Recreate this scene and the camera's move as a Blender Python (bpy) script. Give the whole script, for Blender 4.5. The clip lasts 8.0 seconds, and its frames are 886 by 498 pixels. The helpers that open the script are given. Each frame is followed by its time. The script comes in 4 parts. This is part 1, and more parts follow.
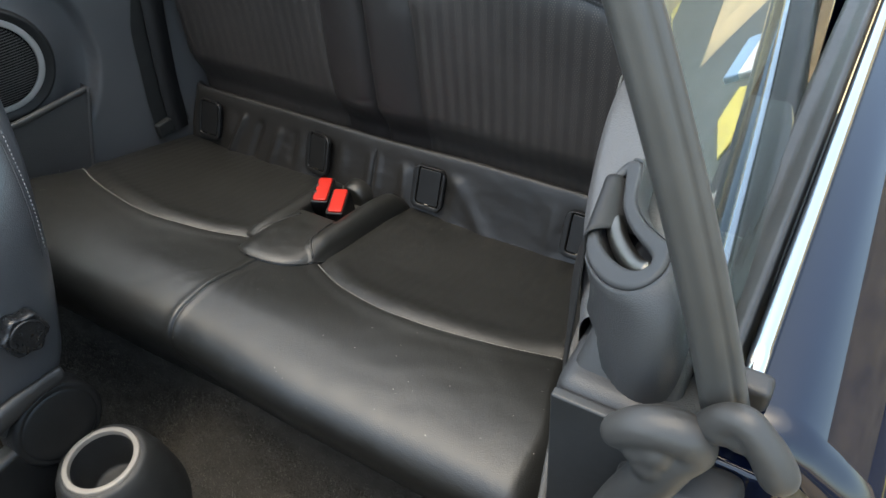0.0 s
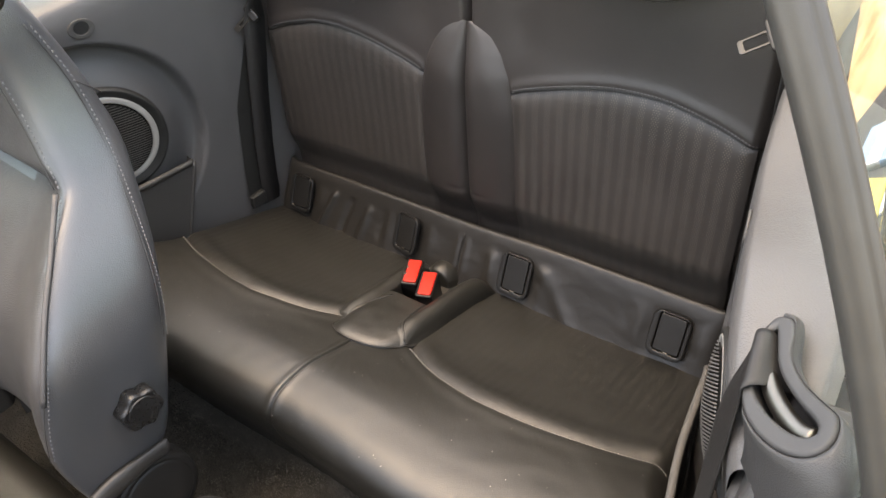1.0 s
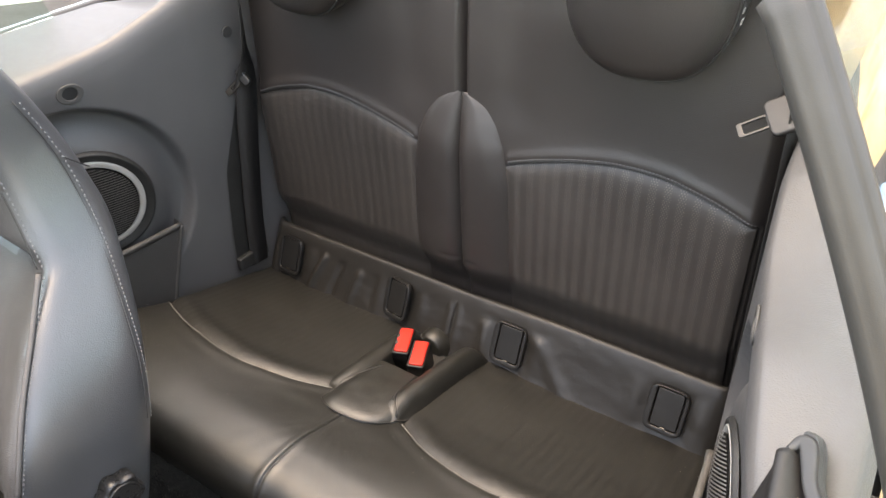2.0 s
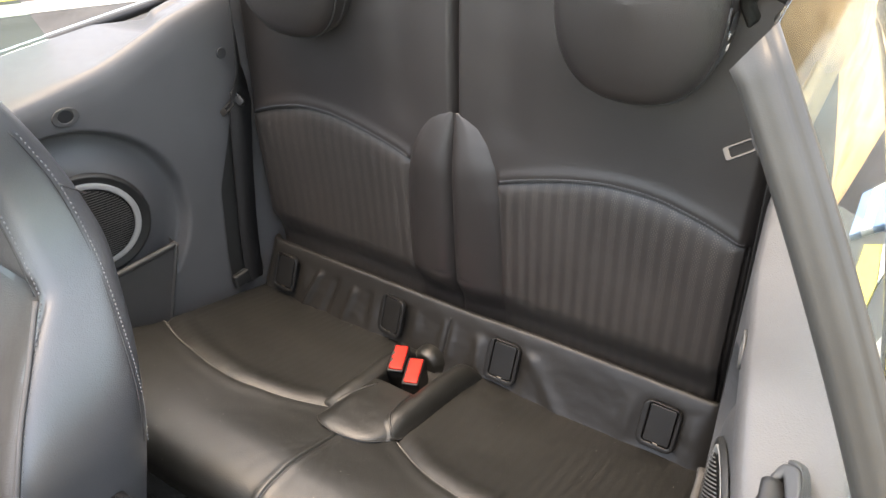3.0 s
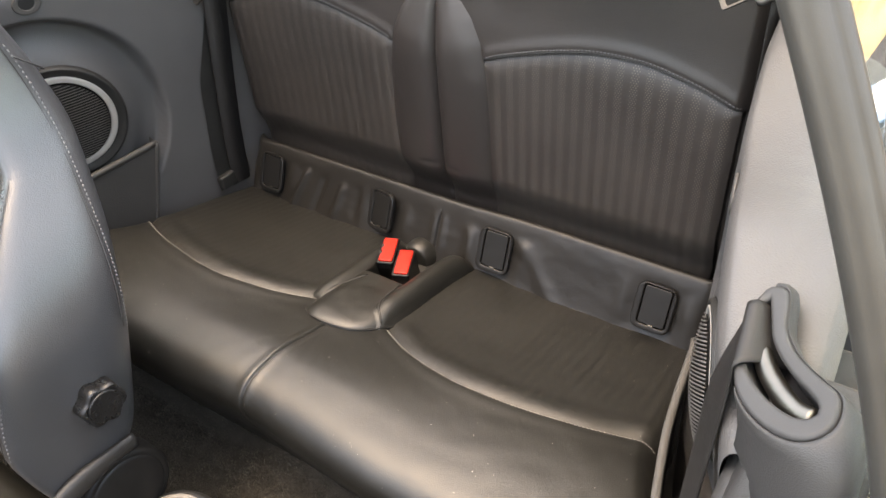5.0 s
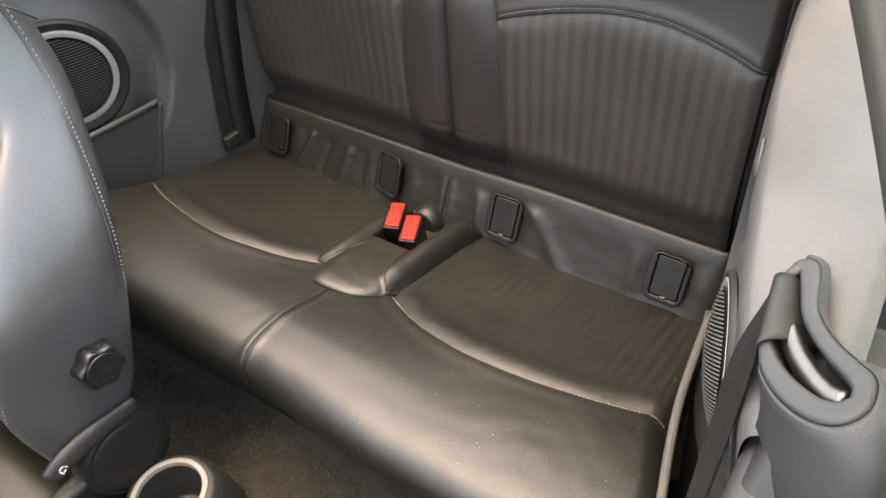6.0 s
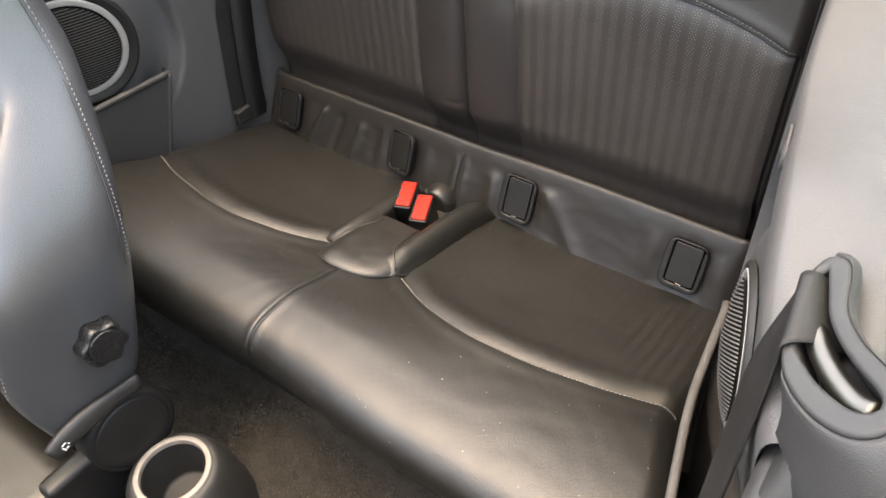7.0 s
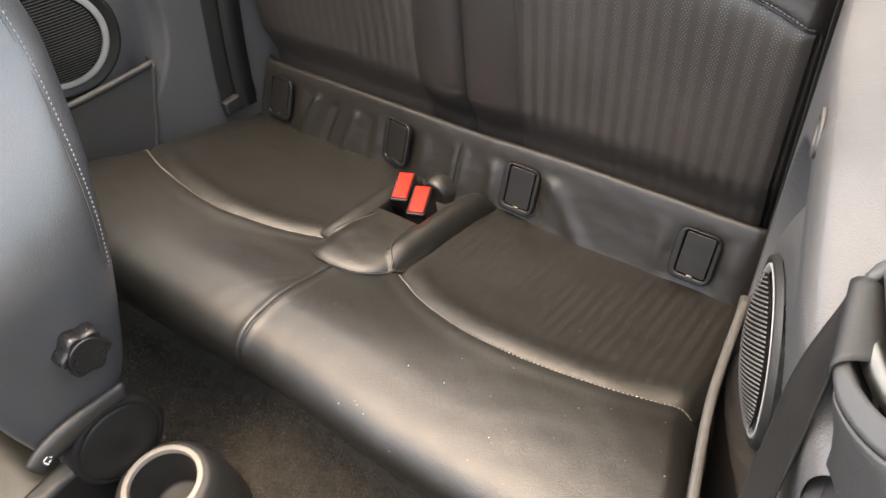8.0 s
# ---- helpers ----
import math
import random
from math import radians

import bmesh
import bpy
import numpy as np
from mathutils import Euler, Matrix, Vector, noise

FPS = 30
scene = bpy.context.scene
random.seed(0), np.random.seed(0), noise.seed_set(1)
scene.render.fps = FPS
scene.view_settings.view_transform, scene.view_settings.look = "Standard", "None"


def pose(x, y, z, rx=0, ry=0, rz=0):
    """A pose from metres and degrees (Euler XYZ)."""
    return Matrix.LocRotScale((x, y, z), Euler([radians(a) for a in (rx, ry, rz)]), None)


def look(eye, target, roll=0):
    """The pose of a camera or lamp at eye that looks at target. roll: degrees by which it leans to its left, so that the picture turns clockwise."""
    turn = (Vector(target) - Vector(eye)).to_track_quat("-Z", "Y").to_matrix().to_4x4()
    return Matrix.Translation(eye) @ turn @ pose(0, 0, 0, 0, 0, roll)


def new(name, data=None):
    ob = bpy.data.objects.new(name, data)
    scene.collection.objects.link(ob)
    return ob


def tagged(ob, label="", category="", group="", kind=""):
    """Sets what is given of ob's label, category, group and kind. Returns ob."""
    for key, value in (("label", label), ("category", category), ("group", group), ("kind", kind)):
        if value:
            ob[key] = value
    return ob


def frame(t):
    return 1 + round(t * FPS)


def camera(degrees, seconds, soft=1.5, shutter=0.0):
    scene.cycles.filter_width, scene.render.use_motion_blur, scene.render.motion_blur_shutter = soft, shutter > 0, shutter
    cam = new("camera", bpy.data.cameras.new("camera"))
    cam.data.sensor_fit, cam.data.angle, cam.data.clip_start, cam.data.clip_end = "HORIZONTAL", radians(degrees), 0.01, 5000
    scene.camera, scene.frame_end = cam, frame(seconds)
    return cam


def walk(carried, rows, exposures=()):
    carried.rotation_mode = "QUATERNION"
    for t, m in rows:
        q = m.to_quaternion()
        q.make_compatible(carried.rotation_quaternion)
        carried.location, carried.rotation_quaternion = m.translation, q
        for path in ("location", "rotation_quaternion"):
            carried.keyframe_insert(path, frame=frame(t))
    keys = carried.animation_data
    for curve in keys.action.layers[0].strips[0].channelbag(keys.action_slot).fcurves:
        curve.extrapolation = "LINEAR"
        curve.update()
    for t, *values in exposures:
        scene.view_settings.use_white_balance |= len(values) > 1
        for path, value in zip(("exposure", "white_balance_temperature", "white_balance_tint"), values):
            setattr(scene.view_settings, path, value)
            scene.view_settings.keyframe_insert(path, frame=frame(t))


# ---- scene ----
cam = camera(62.1, 8.0)
PATH = [
    (0, (0.75, -0.041, 1.223), (-0.089, 1.164, -0.134), -5.7),
    (0.5, (0.726, -0.067, 1.259), (-0.204, 1.143, -0.034), -5.7),
    (1, (0.672, -0.072, 1.299), (-0.299, 1.155, 0.053), -4.9),
    (1.5, (0.634, -0.049, 1.306), (-0.334, 1.227, 0.109), -3.7),
    (2.8, (0.631, -0.038, 1.359), (-0.332, 1.293, 0.218), -3.5),
    (3, (0.634, -0.037, 1.351), (-0.328, 1.289, 0.204), -3.6),
    (3.5, (0.64, -0.041, 1.323), (-0.319, 1.267, 0.152), -4.1),
    (4, (0.649, -0.042, 1.3), (-0.3, 1.231, 0.085), -4.8),
    (4.5, (0.652, -0.042, 1.279), (-0.279, 1.208, 0.026), -5.3),
    (5, (0.662, -0.034, 1.266), (-0.257, 1.181, -0.03), -5.9),
    (6.5, (0.644, -0.004, 1.237), (-0.269, 1.115, -0.147), -5.5),
    (7, (0.64, 0.006, 1.232), (-0.278, 1.095, -0.171), -5.8),
    (7.5, (0.622, 0.004, 1.217), (-0.291, 1.074, -0.205), -6.3),
    (8, (0.611, 0.043, 1.203), (-0.292, 1.109, -0.227), -6.9),
]
walk(cam, [(t, look(eye, target, roll)) for t, eye, target, roll in PATH], [(0, 1.26, 7700, 1), (0.5, 1.60, 8900, 6), (1.0, 1.86, 9900, 11), (3.0, 2.04, 9300, 10), (4.5, 2.04, 10000, 11), (7.0, 2.17, 9800, 11), (8.0, 2.22, 10000, 11)])

# ---- world and light ----
SUN_EL, SUN_AZ = 83.0, 250.0
world = bpy.data.worlds.new("world")
scene.world = world
world.use_nodes = True
wn = world.node_tree.nodes
sky = wn.new("ShaderNodeTexSky")
sky.sky_type, sky.sun_disc = "NISHITA", False
sky.sun_elevation, sky.sun_rotation = radians(SUN_EL), radians(SUN_AZ)
sky.air_density, sky.dust_density, sky.ozone_density = 0.9, 2.0, 0.8
wn["Background"].inputs["Strength"].default_value = 0.41
world.node_tree.links.new(sky.outputs[0], wn["Background"].inputs["Color"])
sun = new("sun", bpy.data.lights.new("sun", "SUN"))
sun.data.energy, sun.data.angle, sun.data.color = 0.36, radians(80), (0.94, 0.99, 1.02)
az, el = radians(SUN_AZ), radians(SUN_EL)
sun_dir = Vector((math.sin(az) * math.cos(el), math.cos(az) * math.cos(el), math.sin(el)))
sun.matrix_basis = look(sun_dir * 20, (0, 0, 0))

CX = 0.012  # the bench's middle


# ---- materials ----
def mat(name, base, rough=0.5, metal=0.0, vary=0.15, scale=6.0, grain=0.0, grain_scale=900.0, folds=0.0, fold_scale=30.0,
        spec=0.5, coat=0.0, sheen=0.0):
    """Base colour with broad and fine variation, fine grain and soft relief."""
    m = bpy.data.materials.new(name)
    m.use_nodes = True
    nt = m.node_tree
    p = nt.nodes["Principled BSDF"]
    p.inputs["Roughness"].default_value = rough
    p.inputs["Metallic"].default_value = metal
    p.inputs["Specular IOR Level"].default_value = spec
    p.inputs["Coat Weight"].default_value = coat
    p.inputs["Coat Roughness"].default_value = 0.04
    p.inputs["Sheen Weight"].default_value = sheen
    co = nt.nodes.new("ShaderNodeTexCoord")
    n1 = nt.nodes.new("ShaderNodeTexNoise")
    n1.inputs["Scale"].default_value, n1.inputs["Detail"].default_value = scale, 6
    nt.links.new(co.outputs["Object"], n1.inputs["Vector"])
    ramp = nt.nodes.new("ShaderNodeValToRGB")
    lo = [c * (1 - vary) for c in base]
    hi = [min(1, c * (1 + vary)) for c in base]
    ramp.color_ramp.elements[0].position, ramp.color_ramp.elements[1].position = 0.3, 0.7
    ramp.color_ramp.elements[0].color, ramp.color_ramp.elements[1].color = (*lo, 1), (*hi, 1)
    nt.links.new(n1.outputs[0], ramp.inputs[0])
    nt.links.new(ramp.outputs[0], p.inputs["Base Color"])
    rr = nt.nodes.new("ShaderNodeMapRange")
    rr.inputs["To Min"].default_value, rr.inputs["To Max"].default_value = max(0.02, rough * 0.88), min(1, rough * 1.12)
    n2 = nt.nodes.new("ShaderNodeTexNoise")
    n2.inputs["Scale"].default_value, n2.inputs["Detail"].default_value = scale * 7, 4
    nt.links.new(co.outputs["Object"], n2.inputs["Vector"])
    nt.links.new(n2.outputs[0], rr.inputs[0])
    nt.links.new(rr.outputs[0], p.inputs["Roughness"])
    last = None
    if folds:
        n3 = nt.nodes.new("ShaderNodeTexNoise")
        n3.inputs["Scale"].default_value, n3.inputs["Detail"].default_value = fold_scale, 3
        n3.inputs["Distortion"].default_value = 0.6
        nt.links.new(co.outputs["Object"], n3.inputs["Vector"])
        b = nt.nodes.new("ShaderNodeBump")
        b.inputs["Distance"].default_value, b.inputs["Strength"].default_value = folds, 1.0
        nt.links.new(n3.outputs[0], b.inputs["Height"])
        n4 = nt.nodes.new("ShaderNodeTexNoise")
        n4.inputs["Scale"].default_value, n4.inputs["Detail"].default_value = fold_scale * 5, 4
        n4.inputs["Distortion"].default_value = 1.8
        nt.links.new(co.outputs["Object"], n4.inputs["Vector"])
        b4 = nt.nodes.new("ShaderNodeBump")
        b4.inputs["Distance"].default_value, b4.inputs["Strength"].default_value = folds * 0.15, 1.0
        nt.links.new(n4.outputs[0], b4.inputs["Height"])
        nt.links.new(b.outputs[0], b4.inputs["Normal"])
        last = b4
    if grain:
        v = nt.nodes.new("ShaderNodeTexVoronoi")
        v.inputs["Scale"].default_value = grain_scale
        nt.links.new(co.outputs["Object"], v.inputs["Vector"])
        b = nt.nodes.new("ShaderNodeBump")
        b.inputs["Distance"].default_value, b.inputs["Strength"].default_value = grain, 0.6
        nt.links.new(v.outputs["Distance"], b.inputs["Height"])
        if last:
            nt.links.new(last.outputs[0], b.inputs["Normal"])
        last = b
    if last:
        nt.links.new(last.outputs[0], p.inputs["Normal"])
    return m


def perforated(name, base, along, hole, rough=0.45, pitch=0.0222, dot=0.0042, size=0.18, swell_by=0.0004):
    """Leather with raised bands that carry staggered rows of punched holes; along: the axis in which the bands run."""
    m = mat(name, base, rough, spec=0.6, vary=0.2, scale=7, grain=0.0004, grain_scale=850, folds=0.0006, fold_scale=22)
    nt = m.node_tree
    p = nt.nodes["Principled BSDF"]
    co = nt.nodes.new("ShaderNodeTexCoord")
    sep = nt.nodes.new("ShaderNodeSeparateXYZ")
    nt.links.new(co.outputs["Object"], sep.inputs[0])

    def op(kind, a, b=None):
        n = nt.nodes.new("ShaderNodeMath")
        n.operation = kind
        for k, q in enumerate((a, b)):
            if q is None:
                continue
            if isinstance(q, (int, float)):
                n.inputs[k].default_value = q
            else:
                nt.links.new(q, n.inputs[k])
        return n.outputs[0]

    x, y = sep.outputs["X"], sep.outputs[along]
    band = op("FRACT", op("DIVIDE", op("ADD", x, 5.0), pitch))
    inside = op("LESS_THAN", op("ABSOLUTE", op("SUBTRACT", band, 0.5)), 0.27)
    row = op("DIVIDE", op("ADD", y, 5.0), dot * 0.80)
    odd = op("MULTIPLY", op("FLOORED_MODULO", op("FLOOR", row), 2.0), 0.5)
    dx = op("SUBTRACT", op("FRACT", op("ADD", op("DIVIDE", op("ADD", x, 5.0), dot), odd)), 0.5)
    dy = op("MULTIPLY", op("SUBTRACT", op("FRACT", row), 0.5), 0.80)
    r = op("SQRT", op("ADD", op("MULTIPLY", dx, dx), op("MULTIPLY", dy, dy)))
    hole_mask = op("MULTIPLY", op("LESS_THAN", r, size), inside)
    mix = nt.nodes.new("ShaderNodeMix")
    mix.data_type = "RGBA"
    old = p.inputs["Base Color"].links[0].from_socket
    nt.links.new(hole_mask, mix.inputs["Factor"])
    nt.links.new(old, mix.inputs["A"])
    mix.inputs["B"].default_value = (*hole, 1)
    nt.links.new(mix.outputs["Result"], p.inputs["Base Color"])
    # a hole has no gloss
    nt.links.new(op("MULTIPLY", op("SUBTRACT", 1.0, hole_mask), 0.6), p.inputs["Specular IOR Level"])
    # bands swell a little, holes sink
    swell = op("MULTIPLY", op("COSINE", op("MULTIPLY", op("SUBTRACT", band, 0.5), 6.2832)), 0.5)
    h = op("SUBTRACT", swell, op("MULTIPLY", hole_mask, 0.8))
    b = nt.nodes.new("ShaderNodeBump")
    b.inputs["Distance"].default_value, b.inputs["Strength"].default_value = swell_by, 0.6
    nt.links.new(h, b.inputs["Height"])
    nt.links.new(p.inputs["Normal"].links[0].from_socket, b.inputs["Normal"])
    nt.links.new(b.outputs[0], p.inputs["Normal"])
    return m


LEATHER = mat("leather_black", (0.0080, 0.0079, 0.0064), 0.44, spec=0.72, vary=0.25, scale=5, grain=0.00038, grain_scale=850, folds=0.0010, fold_scale=13)
LEATHER_STRIP = mat("leather_black_strip", (0.0125, 0.0112, 0.0098), 0.46, spec=0.45, vary=0.25, scale=5, grain=0.0003, grain_scale=900, folds=0.0012, fold_scale=14)
LEATHER_BACK = mat("leather_black_matt", (0.0200, 0.0162, 0.0146), 0.46, spec=0.6, vary=0.2, scale=5, grain=0.0004, grain_scale=800, folds=0.0012, fold_scale=8)
# lighter copy of the black leather, with the sky's sheen put into its colour
LEATHER_SEAT_LIT = mat("leather_front_seat_lit", (0.048, 0.049, 0.051), 0.35, spec=1.0, vary=0.15, scale=8, grain=0.0003, grain_scale=620, folds=0.0007, fold_scale=10)
LEATHER_BOLSTER = mat("leather_bolster", (0.050, 0.047, 0.045), 0.45, vary=0.2, scale=8, grain=0.0006, grain_scale=620, folds=0.001, fold_scale=14)
PERF_CUSHION = perforated("perforated_cushion", (0.0075, 0.0074, 0.0064), "Y", (0.046, 0.0445, 0.040), 0.43, pitch=0.0170, dot=0.0040, size=0.20, swell_by=0.00008)
PERF_BACK = perforated("perforated_back", (0.0255, 0.0212, 0.0187), "Z", (0.14, 0.125, 0.11), 0.46, swell_by=0.00025)
THREAD = mat("thread_grey", (0.12, 0.115, 0.105), 0.7, vary=0.2, scale=200)
THREAD_SEAT = mat("thread_seat", (0.10, 0.10, 0.102), 0.7, vary=0.2, scale=200)
PIPING = mat("piping_black", (0.02, 0.019, 0.018), 0.5, vary=0.2, scale=60)
PLASTIC_DARK = mat("plastic_black", (0.012, 0.012, 0.012), 0.28, vary=0.2, scale=30, grain=0.0001, grain_scale=2500)
PLASTIC_MATT = mat("plastic_black_matt", (0.015, 0.015, 0.014), 0.55, vary=0.2, scale=30, grain=0.0003, grain_scale=1200)
PANEL = mat("trim_panel_grey", (0.029, 0.029, 0.0295), 0.5, vary=0.08, scale=9, grain=0.00025, grain_scale=1000)
PLASTIC_SATIN = mat("plastic_black_satin", (0.010, 0.0098, 0.0095), 0.42, spec=0.35, vary=0.15, scale=40, grain=0.0001, grain_scale=2500)
BLACK = mat("black_void_plastic", (0.006, 0.006, 0.006), 0.6, vary=0.2, scale=40)
PANEL_WALL = mat("trim_panel_wall", (0.073, 0.071, 0.071), 0.47, vary=0.06, scale=9, grain=0.00035, grain_scale=560)
PANEL_SMOOTH = mat("trim_panel_smooth", (0.030, 0.030, 0.0305), 0.5, vary=0.06, scale=9, grain=0.00008, grain_scale=1500)
PANEL_DARK = mat("trim_panel_recess", (0.05, 0.0475, 0.045), 0.55, vary=0.12, scale=9, grain=0.0006, grain_scale=500)
LIP = mat("pocket_lip_grained", (0.06, 0.057, 0.053), 0.5, vary=0.2, scale=40, grain=0.0008, grain_scale=600)
# darker copy of the silver below: the cup ring's shade is in its colour
SILVER_SHADED = mat("silver_ring_shaded", (0.20, 0.180, 0.155), 0.5, metal=0.1, vary=0.08, scale=20)
SILVER = mat("silver_ring", (0.33, 0.316, 0.293), 0.45, metal=0.1, vary=0.06, scale=20)
STEEL = mat("steel", (0.17, 0.155, 0.135), 0.34, metal=1.0, vary=0.08, scale=60)
TONGUE_STEEL = mat("tongue_steel", (0.07, 0.066, 0.06), 0.38, metal=1.0, vary=0.1, scale=60)
CHROME = mat("chrome", (0.52, 0.52, 0.53), 0.10, metal=1.0, vary=0.03, scale=15)
GRILLE = mat("speaker_mesh", (0.007, 0.0068, 0.0066), 0.8, spec=0.15, vary=0.2, scale=50)
GRILLE_RIB = mat("speaker_rib", (0.11, 0.106, 0.102), 0.45, vary=0.2, scale=50)
WEBBING = mat("belt_webbing", (0.008, 0.0072, 0.0068), 0.55, vary=0.25, scale=40, grain=0.00012, grain_scale=1300)
RED = mat("red_button", (0.42, 0.012, 0.006), 0.35, vary=0.08, scale=60, spec=0.3)
CARPET = mat("carpet", (0.036, 0.033, 0.0285), 1.0, vary=0.2, scale=40, folds=0.004, fold_scale=220, spec=0.05)
CARPET_FIBRE = mat("carpet_fibre", (0.080, 0.074, 0.064), 1.0, vary=0.4, scale=35, spec=0.1)
RUBBER = mat("rubber_grey", (0.046, 0.0445, 0.041), 0.45, vary=0.12, scale=25, grain=0.00006, grain_scale=1500)
RUBBER_FOOT = mat("rubber_corner", (0.030, 0.029, 0.0275), 0.5, vary=0.2, scale=25, grain=0.00006, grain_scale=1500)
RUBBER_BLACK = mat("rubber_black", (0.02, 0.02, 0.02), 0.45, vary=0.2, scale=25)
PAINT = mat("paint_dark_blue", (0.002, 0.004, 0.012), 0.04, metal=0.0, vary=0.1, scale=12)
LEVER = mat("lever_grey", (0.022, 0.021, 0.020), 0.42, vary=0.1, scale=40, grain=0.0003, grain_scale=1500)
BUCKLE = mat("buckle_black", (0.006, 0.006, 0.006), 0.35, spec=0.25, vary=0.2, scale=40)
TONGUE = mat("tongue_plastic", (0.032, 0.029, 0.027), 0.5, vary=0.1, scale=60)
SHADE_BROWN = mat("shade_brown", (0.030, 0.023, 0.019), 0.85, vary=0.25, scale=12, grain=0.0006, grain_scale=900, folds=0.006, fold_scale=9)
CONCRETE = mat("pale_concrete", (0.42, 0.42, 0.38), 0.85, vary=0.15, scale=2.5, grain=0.004, grain_scale=120)
WHITE_MARK = mat("white_print", (0.75, 0.75, 0.73), 0.6, vary=0.1, scale=200)
DUST = mat("dust", (0.6, 0.57, 0.5), 0.9, vary=0.3, scale=300)
GRAVEL = mat("sandy_ground", (0.50, 0.375, 0.21), 0.9, vary=0.3, scale=2.2, grain=0.01, grain_scale=60)
ASPHALT = mat("asphalt", (0.055, 0.055, 0.056), 0.85, vary=0.25, scale=3, grain=0.004, grain_scale=150)
YELLOW = mat("yellow_paint", (0.62, 0.50, 0.10), 0.6, vary=0.15, scale=6)
SANDSTONE = mat("sandstone", (0.52, 0.39, 0.23), 0.9, vary=0.28, scale=1.1, grain=0.02, grain_scale=14, folds=0.05, fold_scale=1.6)
RENDER_WALL = mat("wall_render", (0.5, 0.46, 0.4), 0.85, vary=0.12, scale=1.5)
WHITE_PAINT = mat("white_paint", (0.8, 0.8, 0.78), 0.35, vary=0.06, scale=3)
BLUE_PAINT = mat("blue_paint", (0.22, 0.36, 0.55), 0.35, vary=0.1, scale=3)

GLASS = bpy.data.materials.new("tinted_glass")
GLASS.use_nodes = True
gp = GLASS.node_tree.nodes["Principled BSDF"]
gp.inputs["Base Color"].default_value = (0.72, 0.86, 0.80, 1)
gp.inputs["Transmission Weight"].default_value, gp.inputs["Roughness"].default_value, gp.inputs["IOR"].default_value = 1.0, 0.0, 1.62


# ---- building helpers ----
def thing(name, place, label, category, group="", kind=""):
    e = new(name)
    e.empty_display_size = 0.05
    e.location = place
    return tagged(e, label, category, group, kind)


def part(name, data, material, parent=None, label="", smooth=True):
    """Links a bmesh or (verts, faces), given in world metres, as one mesh under a thing or a part."""
    me = bpy.data.meshes.new(name)
    if isinstance(data, tuple):
        me.from_pydata([tuple(map(float, v)) for v in data[0]], [], [tuple(map(int, f)) for f in data[1]])
    else:
        data.to_mesh(me)
        data.free()
    me.materials.append(material)
    if smooth:
        me.polygons.foreach_set("use_smooth", [True] * len(me.polygons))
    me.update()
    ob = new(name, me)
    if smooth and not isinstance(data, tuple):
        ob.modifiers.new("flat_faces", "WEIGHTED_NORMAL")
    if parent is not None:
        ob.parent = parent
        if parent.type == "EMPTY":
            ob.matrix_parent_inverse = parent.matrix_basis.inverted()
    return tagged(ob, label)


def fix(bm):
    bmesh.ops.recalc_face_normals(bm, faces=bm.faces)
    return bm


def grid(fn, us, vs, flip=False, wrap=False):
    """A sheet of quads over fn(u, v)."""
    verts = [fn(u, v) for u in us for v in vs]
    nu, nv, faces = len(us), len(vs), []
    for i in range(nu - 1):
        for j in range(nv if wrap else nv - 1):
            k = (j + 1) % nv
            f = (i * nv + j, (i + 1) * nv + j, (i + 1) * nv + k, i * nv + k)
            faces.append(f[::-1] if flip else f)
    return verts, faces


def spline(points, n):
    """n points evenly spaced on a smooth curve through the given ones."""
    p = np.array(points, float)
    q = np.vstack([2 * p[0] - p[1], p, 2 * p[-1] - p[-2]])
    out = []
    for i in range(1, len(q) - 2):
        for t in np.linspace(0, 1, 24, endpoint=False):
            a, b, c, d = q[i - 1], q[i], q[i + 1], q[i + 2]
            out.append(0.5 * (2 * b + (c - a) * t + (2 * a - 5 * b + 4 * c - d) * t * t + (3 * b - a - 3 * c + d) * t ** 3))
    out.append(p[-1])
    out = np.array(out)
    s = np.r_[0, np.cumsum(np.linalg.norm(np.diff(out, axis=0), axis=1))]
    w = np.linspace(0, s[-1], n)
    return np.stack([np.interp(w, s, out[:, k]) for k in range(out.shape[1])], 1)


def ease(a, b, x):
    t = min(1.0, max(0.0, (x - a) / (b - a)))
    return t * t * (3 - 2 * t)


def bump(x, c, w):
    return math.exp(-((x - c) / w) ** 2)


def sweep(points, profile, up=(0, 0, 1), closed=True, caps=True, scales=None):
    """A profile of (side, up) pairs swept along points."""
    pts = [Vector(p) for p in points]
    verts, faces, m = [], [], len(profile)
    for i, p in enumerate(pts):
        t = (pts[min(i + 1, len(pts) - 1)] - pts[max(i - 1, 0)]).normalized()
        side = t.cross(Vector(up)).normalized()
        top = side.cross(t).normalized()
        k = scales[i] if scales else 1.0
        verts += [p + side * a * k + top * b * k for a, b in profile]
    for i in range(len(pts) - 1):
        for j in range(m if closed else m - 1):
            k = (j + 1) % m
            faces.append((i * m + j, i * m + k, (i + 1) * m + k, (i + 1) * m + j))
    if caps and closed:
        faces.append(tuple(range(m))[::-1])
        faces.append(tuple((len(pts) - 1) * m + j for j in range(m)))
    return verts, faces


def ring_profile(r, n=8, squash=1.0):
    return [(r * math.cos(2 * math.pi * k / n), r * squash * math.sin(2 * math.pi * k / n)) for k in range(n)]


def tube(points, r, n=8, up=(0, 0, 1), scales=None):
    return sweep(points, ring_profile(r, n), up, scales=scales)


